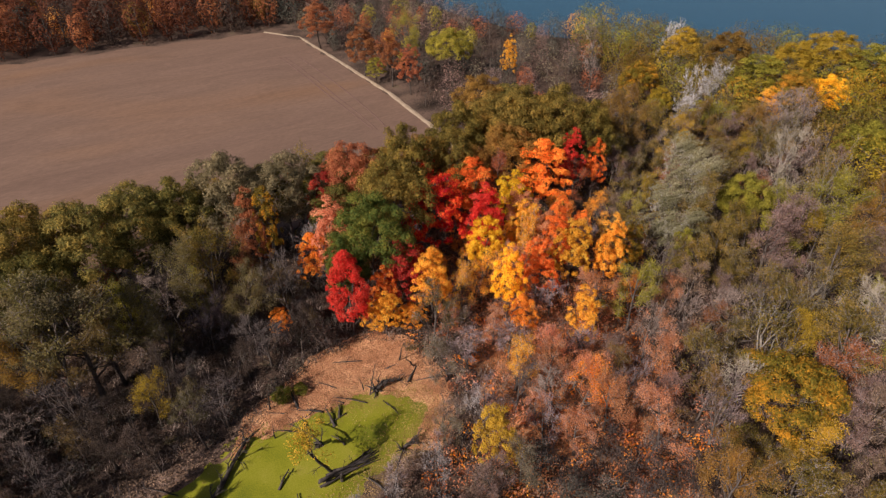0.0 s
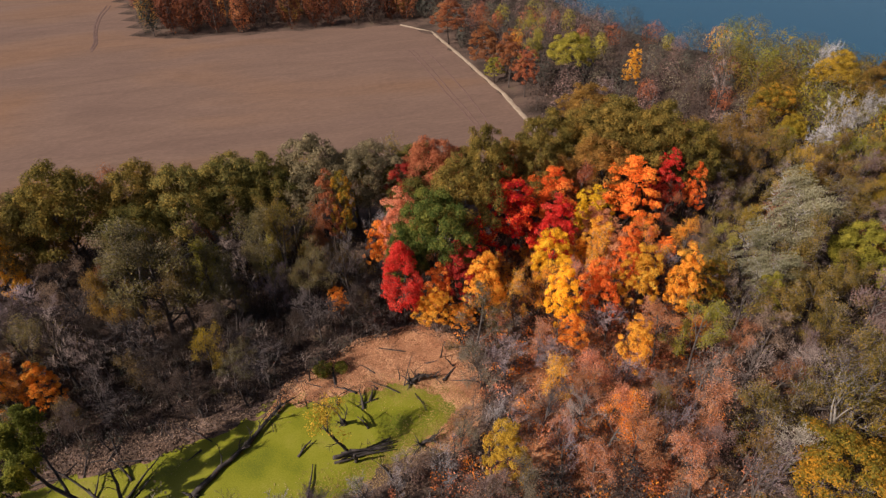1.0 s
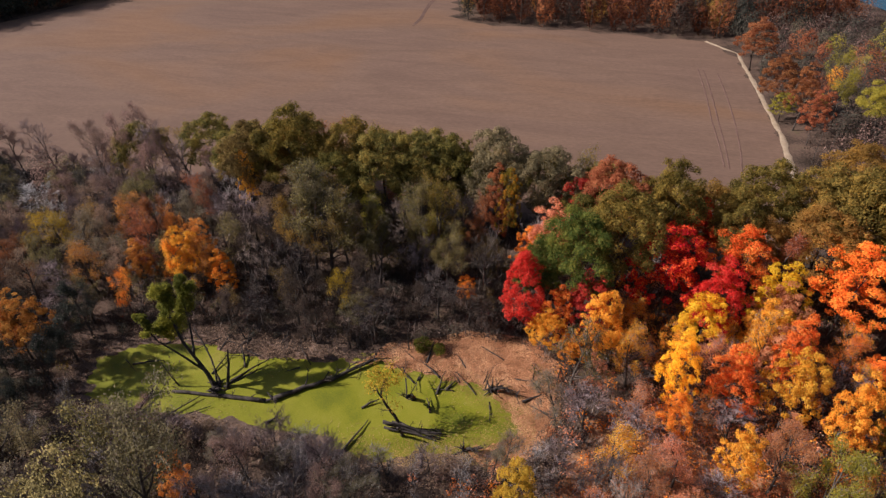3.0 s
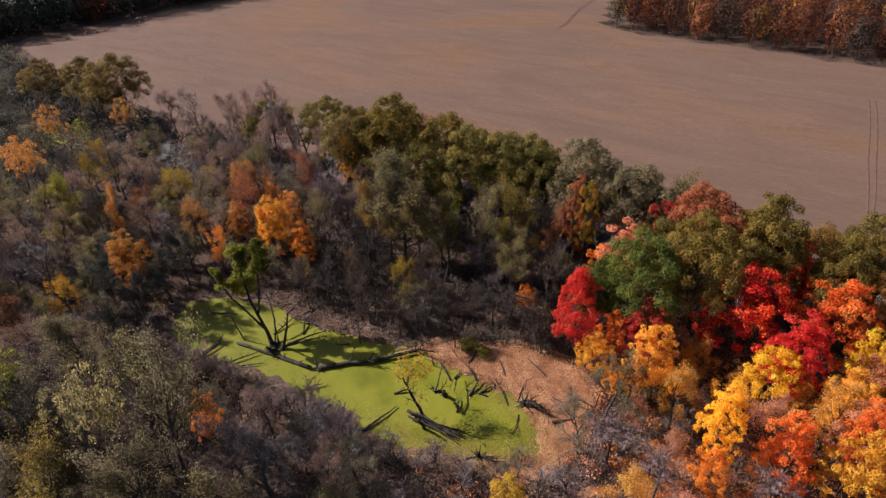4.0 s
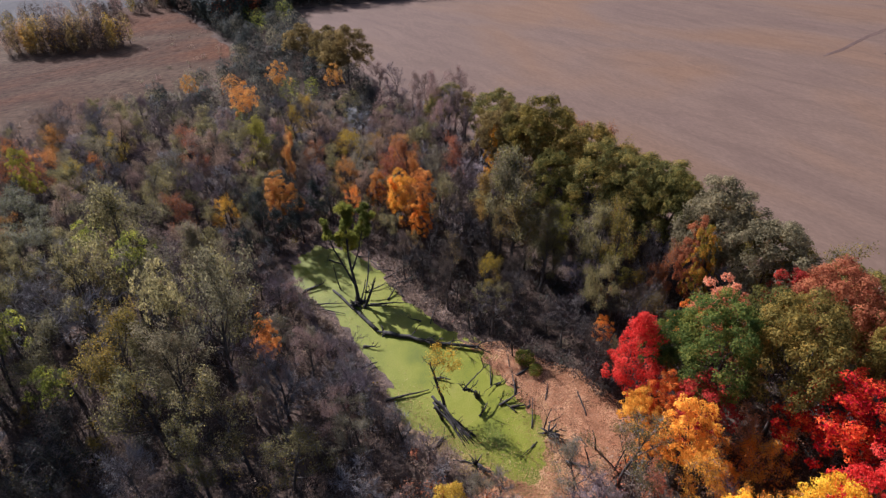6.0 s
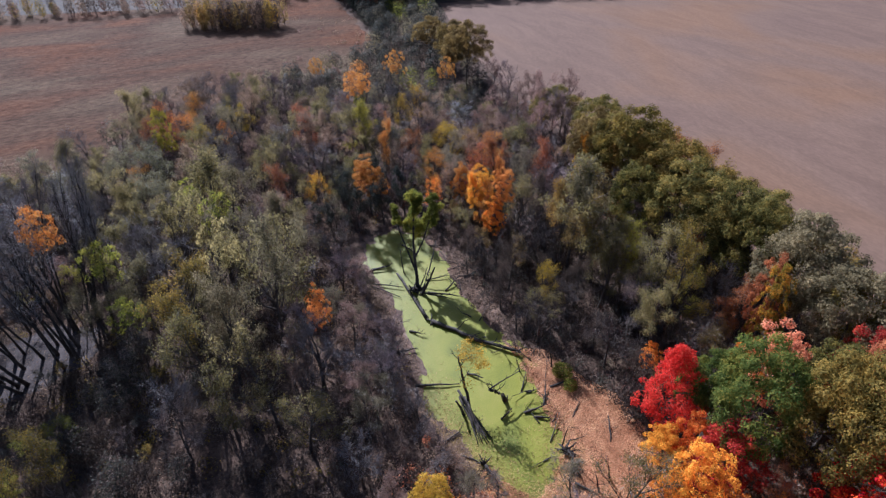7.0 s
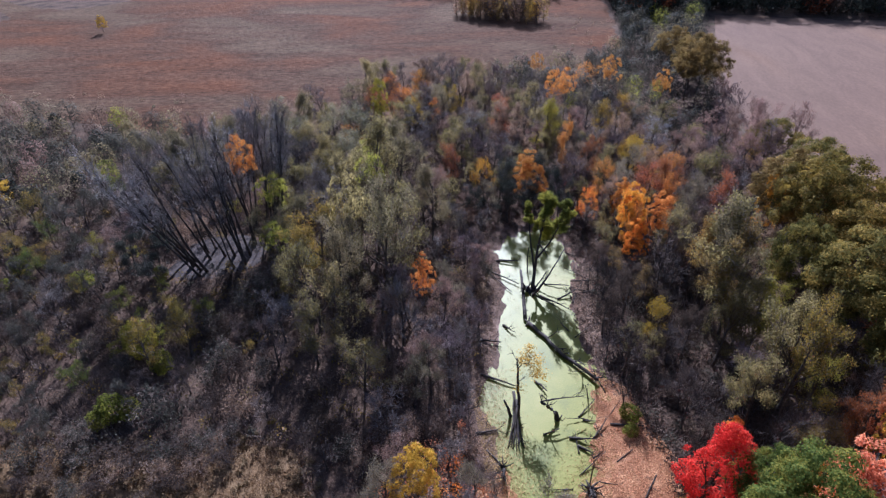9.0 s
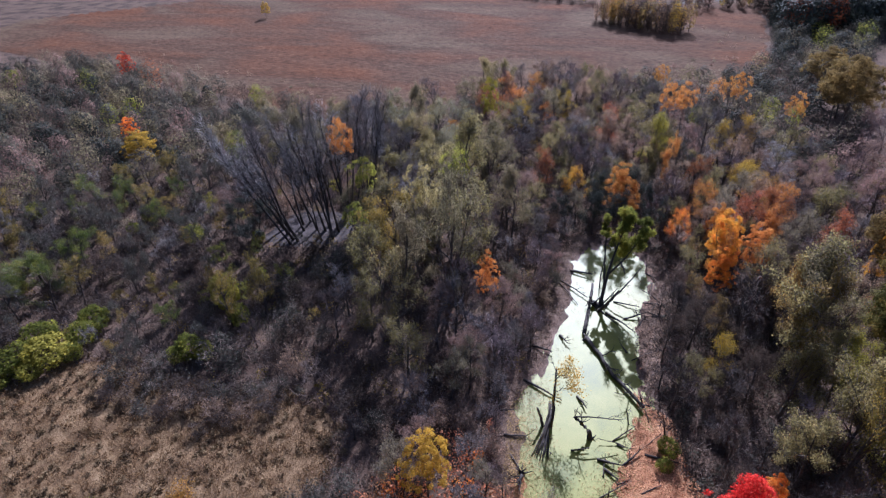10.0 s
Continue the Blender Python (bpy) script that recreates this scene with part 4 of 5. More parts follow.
# ---- filling the woods ----
def zone(x, y):
    """Which trees stand where: (kind, colour, weight) choices, and heights."""
    field = float(away(np.array(x), np.array(y), FIELD))
    pond = float(away(np.array(x), np.array(y), POND))
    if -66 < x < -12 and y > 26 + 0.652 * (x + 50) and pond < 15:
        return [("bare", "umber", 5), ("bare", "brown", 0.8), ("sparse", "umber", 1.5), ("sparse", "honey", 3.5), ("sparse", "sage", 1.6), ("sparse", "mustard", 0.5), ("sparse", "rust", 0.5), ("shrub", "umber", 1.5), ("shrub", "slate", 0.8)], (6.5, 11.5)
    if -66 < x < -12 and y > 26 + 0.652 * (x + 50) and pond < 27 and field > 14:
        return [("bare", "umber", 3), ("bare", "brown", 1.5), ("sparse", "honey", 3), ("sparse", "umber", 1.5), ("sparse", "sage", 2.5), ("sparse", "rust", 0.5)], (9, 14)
    if (pond < 15 and y < 0.62 * x + 58 and x < 8) or (x < 11 and 34 < y < 52 and pond < 20 and x > -6):
        return [("shrub", "brown", 2), ("shrub", "umber", 1), ("bare", "umber", 1), ("bare", "mauve", 2.5), ("bare", "grey", 4.5), ("sparse", "grey", 2), ("sparse", "mauve", 1)], (6, 10.5)
    if -84 < x < -52 and 8 < y < 56 and field > 6:
        return [("sparse", "grey", 2.5), ("sparse", "brown", 2), ("sparse", "sage", 2), ("bare", "grey", 2.5), ("bare", "mauve", 3), ("sparse", "rust", 1.8), ("sparse", "bronze", 1.2), ("sparse", "amber", 0.9)], (10, 15)
    if field < 14 and x < 30 and x > -110 and y > 40:
        return [("oak", "olive", 3), ("oak", "dark", 2), ("oak", "bronze", 1), ("sparse", "olive", 3), ("sparse", "rust", 1)], (15, 19)
    if 3 < x < 34 and 44 < y < 68:
        return [("sparse", "salmon", 4), ("bare", "mauve", 3), ("sparse", "orange", 1.0), ("sparse", "mauve", 3), ("sparse", "redorange", 0.4), ("sparse", "gold", 0.4), ("bare", "brown", 3.0), ("sparse", "bronze", 0.6)], (7, 12)
    if -20 < x < 32 and 64 <= y < 100:
        return [("sparse", "salmon", 2), ("sparse", "gold", 3), ("sparse", "orange", 2), ("maple", "gold", 0.6), ("maple", "orange", 0.6), ("bare", "mauve", 2.5)], (6, 10)
    if x >= 30 and 25 < y < 135:
        return [("airy", "olive", 2.5), ("sparse", "olive", 2), ("airy", "lime", 0.9), ("bare", "brown", 3), ("sparse", "mauve", 1.5), ("sparse", "brown", 2), ("airy", "bronze", 1.5), ("airy", "mustard", 0.7), ("limby", "olive", 0.5), ("sparse", "rust", 0.5)], (9, 15)
    if x > 45 and y >= 135:
        return [("maple", "gold", 0.8), ("maple", "lime", 1.5), ("sparse", "olive", 2), ("sparse", "bronze", 2), ("oak", "bronze", 1), ("oak", "olive", 1), ("bare", "silver", 0.6)], (11, 17)
    if y >= 100:
        return [("bare", "grey", 3), ("bare", "mauve", 2), ("sparse", "brown", 2), ("sparse", "lime", 1), ("maple", "rust", 1), ("sparse", "rust", 1)], (7, 13)
    if x < -55 and y > -60:
        return [("bare", "grey", 4), ("bare", "mauve", 3), ("sparse", "sage", 2.5), ("airy", "sage", 1.4), ("sparse", "rust", 0.8), ("sparse", "brown", 2), ("sparse", "pale", 1.5), ("bare", "silver", 1.0), ("sparse", "mauve", 1.5), ("sparse", "mustard", 0.7), ("sparse", "amber", 0.5), ("sparse", "slate", 0.7)], (9, 15)
    if -26 < x < 10 and -52 < y < -30:
        return [("shrub", "brown", 3), ("shrub", "mauve", 2), ("bare", "mauve", 2), ("sparse", "lime", 1.2), ("sparse", "mustard", 0.6), ("sparse", "brown", 2)], (4.0, 7.5)
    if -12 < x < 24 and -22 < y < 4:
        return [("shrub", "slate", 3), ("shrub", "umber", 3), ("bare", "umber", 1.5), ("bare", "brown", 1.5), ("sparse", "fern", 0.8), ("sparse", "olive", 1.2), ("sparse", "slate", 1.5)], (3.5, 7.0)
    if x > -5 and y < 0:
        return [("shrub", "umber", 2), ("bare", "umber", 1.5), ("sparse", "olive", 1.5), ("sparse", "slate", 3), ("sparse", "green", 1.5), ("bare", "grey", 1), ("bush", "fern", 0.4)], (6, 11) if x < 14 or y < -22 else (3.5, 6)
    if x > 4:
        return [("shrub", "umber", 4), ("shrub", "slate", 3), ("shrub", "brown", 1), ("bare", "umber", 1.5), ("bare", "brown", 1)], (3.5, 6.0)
    if y < 0.9 * x + 18 and x < -12:
        return [("airy", "greyolive", 1.2), ("airy", "sage", 2.2), ("airy", "pale", 1.2), ("airy", "silver", 0.6), ("bare", "grey", 3.5), ("bare", "silver", 1.6), ("bare", "mauve", 1), ("sparse", "pale", 2), ("sparse", "silver", 1.0), ("sparse", "sage", 1.5), ("sparse", "lime", 0.7)], (11, 17)
    return [("bare", "grey", 3.5), ("bare", "mauve", 3), ("bare", "brown", 3), ("sparse", "brown", 2), ("sparse", "mauve", 1.5), ("sparse", "pale", 1.2), ("sparse", "sage", 1.0), ("sparse", "lime", 0.4), ("sparse", "mustard", 0.4), ("shrub", "brown", 1)], (9, 14)


def wooded(X, Y):
    """Where trees may stand, for arrays of places."""
    return ((away(X, Y, FIELD) > 2) & (away(X, Y, POND) > 4.4) & ~inside(X, Y, BANK) & (away(X, Y, MEADOW) > 1.5) & (away(X, Y, LAKE) > 6)
            & (away(X, Y, GRASS) > 0.3) & (away(X, Y, CLEAR) > 0) & (away(X, Y, TRACK, False) > 3) & (away(X, Y, TRAIL, False) > 2))


class Spots:
    """A grid of the places already taken."""

    def __init__(self, size=12.0):
        self.size, self.cells = size, {}

    def add(self, x, y, r):
        self.cells.setdefault((int(x // self.size), int(y // self.size)), []).append((x, y, r))

    def free(self, x, y, gap, share):
        c, d = int(x // self.size), int(y // self.size)
        return all((x - a) ** 2 + (y - b) ** 2 > (gap + share * r) ** 2 for i in (-1, 0, 1) for j in (-1, 0, 1) for a, b, r in self.cells.get((c + i, d + j), ()))


spots = Spots()
for _x, _y, _r in planted:
    spots.add(_x, _y, _r)
fill = random.Random(17)
cx, cy = rng.uniform(-112, 82, 16000), rng.uniform(-66, 140, 16000)
okay = wooded(cx, cy)
made, many = 0, {}
for x, y in zip(cx[okay].tolist(), cy[okay].tolist()):
    if made >= 1000:
        break
    choices, (lo, hi) = zone(x, y)
    k, colour, _w = fill.choices(choices, [c[2] for c in choices])[0]
    h = fill.uniform(lo, hi)
    if k == "shrub":
        h = fill.uniform(3, 5.5)
    elif k == "bush":
        h = fill.uniform(2.5, 4)
    r = h * {"oak": 0.38, "maple": 0.28, "sparse": 0.38, "airy": 0.36, "limby": 0.42, "bare": 0.40, "willow": 0.38, "shrub": 0.6, "bush": 0.6}[k]
    if not spots.free(x, y, 0.9 + 0.33 * r, 0.33):
        continue
    plant(k, colour, x, y, h, r)
    spots.add(x, y, r)
    made += 1


# ---- far woods, too many and too far to count ----
def far_tree(r, colour_index, h, rad, cover, leaf=1.0):
    n = int(cover * 1.25)
    d = r.normal(size=(n, 3))
    d /= np.linalg.norm(d, axis=1, keepdims=True)
    bulge = 1 + 0.22 * np.sin(d[:, 0:1] * 5 + colour_index) * np.cos(d[:, 1:2] * 4 + d[:, 2:3] * 5)
    P = d * bulge * np.array([rad, rad, h * 0.46]) * r.uniform(0.5, 1.0, size=(n, 1)) ** 0.4
    P[:, 2] += h * 0.52
    N = d + r.normal(size=d.shape) * 0.22 + np.array([0, 0, 0.25])
    N /= np.linalg.norm(N, axis=1, keepdims=True)
    return leaves(P, N, leaf * r.uniform(0.18, 0.40, n), r)


def far_woods(name, label, places, palette, cover=420, thin=(), seed=1, leaf=1.0):
    """places: x, y, height, radius rows; palette: leaf names with weights."""
    r = np.random.default_rng(seed)
    names = [p[0] for p in palette]
    w = np.array([p[1] for p in palette], float)
    w /= w.sum()
    V, F, I, n = [], [], [], 0
    wood = Wood()
    for x, y, h, rad in places:
        ci = int(r.choice(len(names), p=w))
        P, Q = far_tree(r, ci, h, rad, cover * (0.5 if names[ci] in thin else 1.0), leaf)
        V.append(P + np.array([x, y, 0]))
        F.append(Q + n)
        I.append(np.full(len(Q), ci))
        n += len(P)
        b = Vector((x, y, -0.3))
        wood.tube([b, b + Vector((0, 0, h * 0.8))], [h * 0.014, h * 0.004], 4)
        for j in range(5):
            a = r.uniform(0, 6.28)
            s = b + Vector((0, 0, h * r.uniform(0.3, 0.7)))
            wood.tube([s, s + Vector((math.cos(a) * rad * 0.8, math.sin(a) * rad * 0.8, h * 0.22))], [h * 0.007, h * 0.002], 3)
    ob = tagged(new(name, mesh_from(name, np.concatenate(V), np.concatenate(F), [LEAF[c] for c in names], index=np.concatenate(I))), label, "woods", kind="stuff")
    part("trunks", wood.mesh("far_trunks", BARK, False), ob)
    return ob


def scatter_in(poly, gap, seed, lo, hi, ratio, also=None):
    r = np.random.default_rng(seed)
    xs, ys = [p[0] for p in poly], [p[1] for p in poly]
    X, Y = r.uniform(min(xs), max(xs), 16000), r.uniform(min(ys), max(ys), 16000)
    keep = inside(X, Y, poly)
    X, Y = X[keep], Y[keep]
    if also:
        keep = also(X, Y)
        X, Y = X[keep], Y[keep]
    taken, got = Spots(gap), []
    for x, y in zip(X.tolist(), Y.tolist()):
        if taken.free(x, y, gap, 0) and (not also or spots.free(x, y, 3.0, 0.4)):
            taken.add(x, y, 0)
            h = float(r.uniform(lo, hi))
            got.append((x, y, h, h * ratio * float(r.uniform(0.8, 1.2))))
    return got


NORTH = [(-166, 203), (-140, 214), (-98, 236.5), (-72, 246), (-40, 300), (-90, 360), (-230, 330), (-226, 262)]
far_woods("far_woods", "far autumn wood of rust and brown oaks behind the field", scatter_in(NORTH, 7.0, 1, 13, 20, 0.30), [("russet", 8), ("umber", 2), ("rust", 1.6), ("pine", 1.5), ("bronze", 0.9), ("amber", 0.3)], 900, (), 1, 1.1)
SHORE = [(12, 122), (-2, 150), (-14, 175), (-34, 206), (-54, 238), (-66, 250), (-30, 310), (0, 275), (36, 245), (76, 228), (98, 212), (130, 198), (190, 200), (240, 120), (84, 60), (84, 140)]


HEDGE = [(-180, -312), (-206, -250), (-240, -172), (-262, -128), (-300, -106), (-312, -118), (-262, -150), (-228, -240), (-196, -330)]
flat_patch("far_field", [(-196, -330), (-228, -240), (-262, -150), (-330, -125), (-900, -300), (-1100, -900), (-300, -900)], 0.06, surface("stubble", [(0.3, (0.058, 0.047, 0.04)), (0.7, (0.095, 0.08, 0.068))], 0.03, 0.4, gloss=0.1), "pale stubble field far beyond the marsh", "field")
far_woods("far_woods", "thin hedge of bare trees beyond the marsh", scatter_in(HEDGE, 6.0, 8, 7, 14, 0.25), [("brown", 2), ("umber", 3), ("olive", 1), ("mauve", 2)], 380, ("grey",), 8)


def spare(x, y):
    return wooded(x, y) & ~((x > -112) & (x < 82) & (y > -66) & (y < 140))


far_woods("far_woods", "mixed bare and autumn trees along the lake shore", scatter_in([p for p in SHORE], 6.0, 2, 7, 13, 0.36, lambda x, y: spare(x, y) & (x < 50)), [("mauve", 3), ("umber", 4), ("slate", 3), ("grey", 2), ("rust", 1.2), ("lime", 0.8), ("gold", 0.3)], 760, ("mauve", "umber", "grey"), 2, 0.72)
far_woods("far_woods", "golden and green autumn trees along the lake shore", scatter_in(SHORE, 7.0, 3, 11, 17, 0.38, lambda x, y: spare(x, y) & (x >= 50)), [("gold", 1.3), ("mustard", 2), ("lime", 2), ("bronze", 3), ("olive", 3), ("grey", 1.5)], 1250, ("grey",), 3, 0.74)
WEST = [(90, -66), (-112, -66), (-112, 40), (-135, 24), (-170, 4), (-215, -18), (-285, -46), (-240, -66), (-204, -44), (-172, -34), (-140, -52), (-110, -64), (-84, -72), (-60, -62), (-36, -82), (-11, -138), (26, -206), (90, -206)]
far_woods("far_woods", "grey half-bare woods at the edge of the marsh", scatter_in(WEST, 4.6, 4, 6, 12, 0.36, spare), [("slate", 7), ("umber", 3), ("pine", 2.5), ("grey", 2), ("greyolive", 2), ("mauve", 1), ("rust", 0.15), ("amber", 0.06), ("fern", 0.5)], 620, ("grey", "umber"), 4, 0.72)
CLUMP = [(-203, -142), (-209, -98), (-222, -97), (-230, -116), (-220, -144)]
far_woods("far_woods", "clump of yellow-leaved trees standing in the marsh", scatter_in(CLUMP, 3.2, 5, 9, 16, 0.19), [("mustard", 2), ("honey", 2), ("bronze", 1), ("umber", 3), ("brown", 3)], 420, ("brown", "mauve"), 5)
FARLINE = [(-235, -60), (-300, -110), (-350, -155), (-365, -60), (-352, 0), (-376, 60), (-405, 135), (-350, 120), (-322, 45), (-298, -8), (-287, -38)]
far_woods("far_woods", "dark far woods beyond the field and marsh", scatter_in(FARLINE, 6.0, 6, 16, 22, 0.32), [("pine", 8), ("russet", 0.8), ("slate", 1.0), ("umber", 1.0)], 520, ("grey",), 6, 1.9)


# ---- undergrowth and leaf litter ----
def undergrowth(name, label, n, box, seed, test, colours, hgt=(0.8, 2.4), loose=0.55):
    r = np.random.default_rng(seed)
    V, I = [], []
    x = r.uniform(box[0], box[1], n * 6)
    y = r.uniform(box[2], box[3], n * 6)
    keep = test(x, y)
    x, y = x[keep][:n], y[keep][:n]
    z = height(x, y)
    k = 26
    a = r.uniform(0, 2 * math.pi, (len(x), k))
    tilt = r.uniform(0.1, 1.0, (len(x), k))
    L = r.uniform(hgt[0], hgt[1], (len(x), 1)) * r.uniform(0.5, 1.1, (len(x), k))
    bx = x[:, None] + r.normal(size=(len(x), k)) * loose
    by = y[:, None] + r.normal(size=(len(x), k)) * loose
    bz = np.repeat(z[:, None], k, 1)
    d = np.stack([np.cos(a) * np.sin(tilt), np.sin(a) * np.sin(tilt), np.cos(tilt)], -1)
    w = np.stack([-np.sin(a), np.cos(a), a * 0], -1) * r.uniform(0.02, 0.05, (len(x), k, 1))
    b = np.stack([bx, by, bz], -1)
    T = np.stack([b - w, b + w, b + d * L[..., None]], 2).reshape(-1, 3)
    F = np.arange(len(T)).reshape(-1, 3)
    idx = np.repeat(r.integers(0, len(colours), len(x)), k)
    return tagged(new(name, mesh_from(name, T, F, colours, index=idx)), label, "undergrowth", kind="stuff")


def under_test(x, y):
    return (away(x, y, FIELD) > 0.5) & (away(x, y, BANK) > 0.3) & (away(x, y, POND) > 4.2 + 2.4 * ripple(x * 1.5, y * 1.5)) & (away(x, y, MEADOW) > 0) & (away(x, y, GRASS) > 0) & (away(x, y, CLEAR) > 0) & (away(x, y, TRAIL, False) > 1)


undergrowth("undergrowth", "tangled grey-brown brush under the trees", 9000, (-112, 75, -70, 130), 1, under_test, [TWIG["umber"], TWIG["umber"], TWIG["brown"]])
undergrowth("dry_grass", "tussocks of dry tan grass", 5200, (10, 66, -16, 34), 2, lambda x, y: away(x, y, GRASS) < 1, [surface("tan_blades", [(0.3, (0.10, 0.056, 0.026)), (0.7, (0.29, 0.18, 0.083))], 0.4, 5, per_island=0.5, gloss=0.03)], (0.2, 0.65), 0.35)


def thicket(name, label, n, box, seed, test, mats, hgt, leaf, per=64):
    """Low tangled growth: domes of small leaves over fine stems."""
    r = np.random.default_rng(seed)
    x, y = r.uniform(box[0], box[1], n * 5), r.uniform(box[2], box[3], n * 5)
    keep = test(x, y)
    x, y = x[keep][:n], y[keep][:n]
    m = len(x)
    h = r.uniform(hgt[0], hgt[1], (m, 1))
    d = r.normal(size=(m, per, 3))
    d /= np.linalg.norm(d, axis=2, keepdims=True)
    d[..., 2] = np.abs(d[..., 2])
    P = d * r.uniform(0.45, 1.0, (m, per, 1)) * np.stack([h * 0.62, h * 0.62, h], -1)
    P += np.stack([x, y, height(x, y)], -1)[:, None, :] + r.normal(size=P.shape) * 0.15
    N = d + r.normal(size=d.shape) * 0.7 + np.array([0, 0, 0.3])
    N /= np.linalg.norm(N, axis=2, keepdims=True)
    V, F = leaves(P.reshape(-1, 3), N.reshape(-1, 3), leaf * r.uniform(0.5, 1.4, m * per), r)
    idx = np.repeat(r.integers(0, len(mats), m), per)
    return tagged(new(name, mesh_from(name, V, F, mats, index=idx)), label, "undergrowth", kind="stuff")


thicket("grass_tussocks", "rounded tussocks of matted dry grass", 620, (10, 66, -16, 36), 16, lambda x, y: away(x, y, GRASS) < 2, [leaf_material("matted_grass", (0.18, 0.12, 0.062), (0.27, 0.188, 0.1), glow=0.15), leaf_material("brown_matted_grass", (0.12, 0.076, 0.042), (0.20, 0.135, 0.072), glow=0.15)], (0.3, 0.95), 0.12, 60)


def warm(x, y):
    return under_test(x, y) & (x > -12) & (x < 36) & (y > 36) & (y < 96)


def east(x, y):
    return under_test(x, y) & (x >= 34) & (y > 25)


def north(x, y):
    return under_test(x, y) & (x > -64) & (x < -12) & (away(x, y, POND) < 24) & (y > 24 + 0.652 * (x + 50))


def dull(x, y):
    return under_test(x, y) & ~warm(x, y) & ~east(x, y) & ~north(x, y)


thicket("thicket", "brush with thin salmon and orange leaves", 560, (-12, 36, 36, 96), 11, warm, [LEAF["salmon"], LEAF["mauve"], LEAF["brown"], LEAF["rust"], LEAF["orange"]], (1.2, 3.6), 0.15)
thicket("thicket", "olive and brown brush under the trees", 420, (34, 82, 25, 135), 12, east, [LEAF["olive"], LEAF["brown"], LEAF["lime"], LEAF["mauve"]], (1.2, 4.0), 0.16)
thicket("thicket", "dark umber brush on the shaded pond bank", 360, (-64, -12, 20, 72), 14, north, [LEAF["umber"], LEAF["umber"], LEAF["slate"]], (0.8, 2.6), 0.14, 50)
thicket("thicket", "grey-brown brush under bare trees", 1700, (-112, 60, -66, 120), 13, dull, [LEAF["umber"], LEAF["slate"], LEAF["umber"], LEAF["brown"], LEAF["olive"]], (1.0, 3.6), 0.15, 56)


def fallen(name, label, n, box, seed, test, mat, size):
    r = np.random.default_rng(seed)
    x = r.uniform(box[0], box[1], n * 5)
    y = r.uniform(box[2], box[3], n * 5)
    keep = test(x, y)
    x, y = x[keep][:n], y[keep][:n]
    N = r.normal(size=(len(x), 3)) * 0.35 + np.array([0, 0, 1])
    N /= np.linalg.norm(N, axis=1, keepdims=True)
    P, F = leaves(np.stack([x, y, np.maximum(height(x, y), 0.0) + 0.12], -1), N, size * r.uniform(0.5, 1.3, len(x)), r)
    return tagged(new(name, mesh_from(name, P, F, mat)), label, "leaves", kind="stuff")


fallen("fallen_leaves", "carpet of fallen orange leaves on the pond bank", 40000, (-30, 6, 40, 67), 3, lambda x, y: (away(x, y, BANK_BRIGHT) < 1.5) & (away(x, y, POND) > 0.2 + 1.6 * ripple(x * 2, y * 2)), FALLEN, 0.095)
fallen("fallen_leaves", "brown leaves scattered over the forest floor", 70000, (-70, 60, -40, 100), 4, lambda x, y: (away(x, y, BANK) > 0) & (away(x, y, POND) > 2.6) & (away(x, y, FIELD) > 1) & ~north(x, y) & ~((x > 0) & (y < 18)), LEAF["brown"], 0.10)
# Umber instead of brown here: the colour carries the shade under the bank's trees.
fallen("fallen_leaves", "fallen leaves north of the pond, umber for the shade on them", 16000, (-64, -12, 20, 72), 5, lambda x, y: north(x, y) | ((away(x, y, BANK) < 0.5) & (away(x, y, POND) > 1.2) & (x < -26)), LEAF["umber"], 0.16)
for off in (0.0, 2.0, 7.0):
    ribbon("tyre_track", [(-60 + off, 210), (-56 + off, 204), (-46 + off, 188.5), (-36 + off, 172), (-26 + off * 0.8, 156.5), (-19.5 + off * 0.6, 146)], 0.22, 0.02, surface("faint_pressed_soil", [(0.3, (0.115, 0.067, 0.05)), (0.7, (0.16, 0.098, 0.075))], 0.3, 2.0, gloss=0.1), "faint tyre track in the field soil", "track")
for off in (0.0, 2.2):
    ribbon("tyre_track", [(-176 - off, 180 + off), (-182 - off, 190 + 0.6 * off), (-191 - off, 200 + 0.6 * off), (-201 - off, 212 + 0.5 * off), (-211 - off, 226 + 0.4 * off), (-222 - off, 245)], 0.4, 0.03, surface("pressed_soil", [(0.3, (0.10, 0.06, 0.046)), (0.7, (0.145, 0.09, 0.068))], 0.3, 2.0, gloss=0.1), "dark tyre track pressed into the field soil", "track")


# ---- leaves under the bright maples, on the pond's edge, and brush in the marsh ----
def under_maples(x, y):
    return (x > 6) & (x < 32) & (y > 38) & (y < 82) & (away(x, y, BANK) > 0) & (away(x, y, GRASS) > 2)


fallen("fallen_leaves", "bright orange and pink leaves fallen under the maples", 42000, (1, 32, 38, 82), 6, under_maples, leaf_material("fresh_fallen_leaves", (0.60, 0.20, 0.07), (0.76, 0.34, 0.13), glow=0.15), 0.10)
fallen("floating_leaves", "brown and yellow leaves floating along the pond's edge", 2600, (-56, 0, 12, 58), 7, lambda x, y: (away(x, y, POND) < 1.2) & (away(x, y, POND) > -2.4 - 3.5 * np.clip((x + 16) / 10, 0, 1) + 2.0 * ripple(x, y)), leaf_material("floating_tan_leaves", (0.27, 0.20, 0.07), (0.38, 0.30, 0.12), glow=0.1), 0.08)
def leafy_end(x, y):
    d = away(x, y, POND)
    chance = np.clip(1 - np.clip(-d / 6, 0, 1), 0, 1) ** 3 * np.clip((x + 20) / 14, 0, 1)
    return (d < 3.0) & (np.mod(np.abs(np.sin(x * 12.9898 + y * 78.233)) * 43758.5, 1.0) < chance)


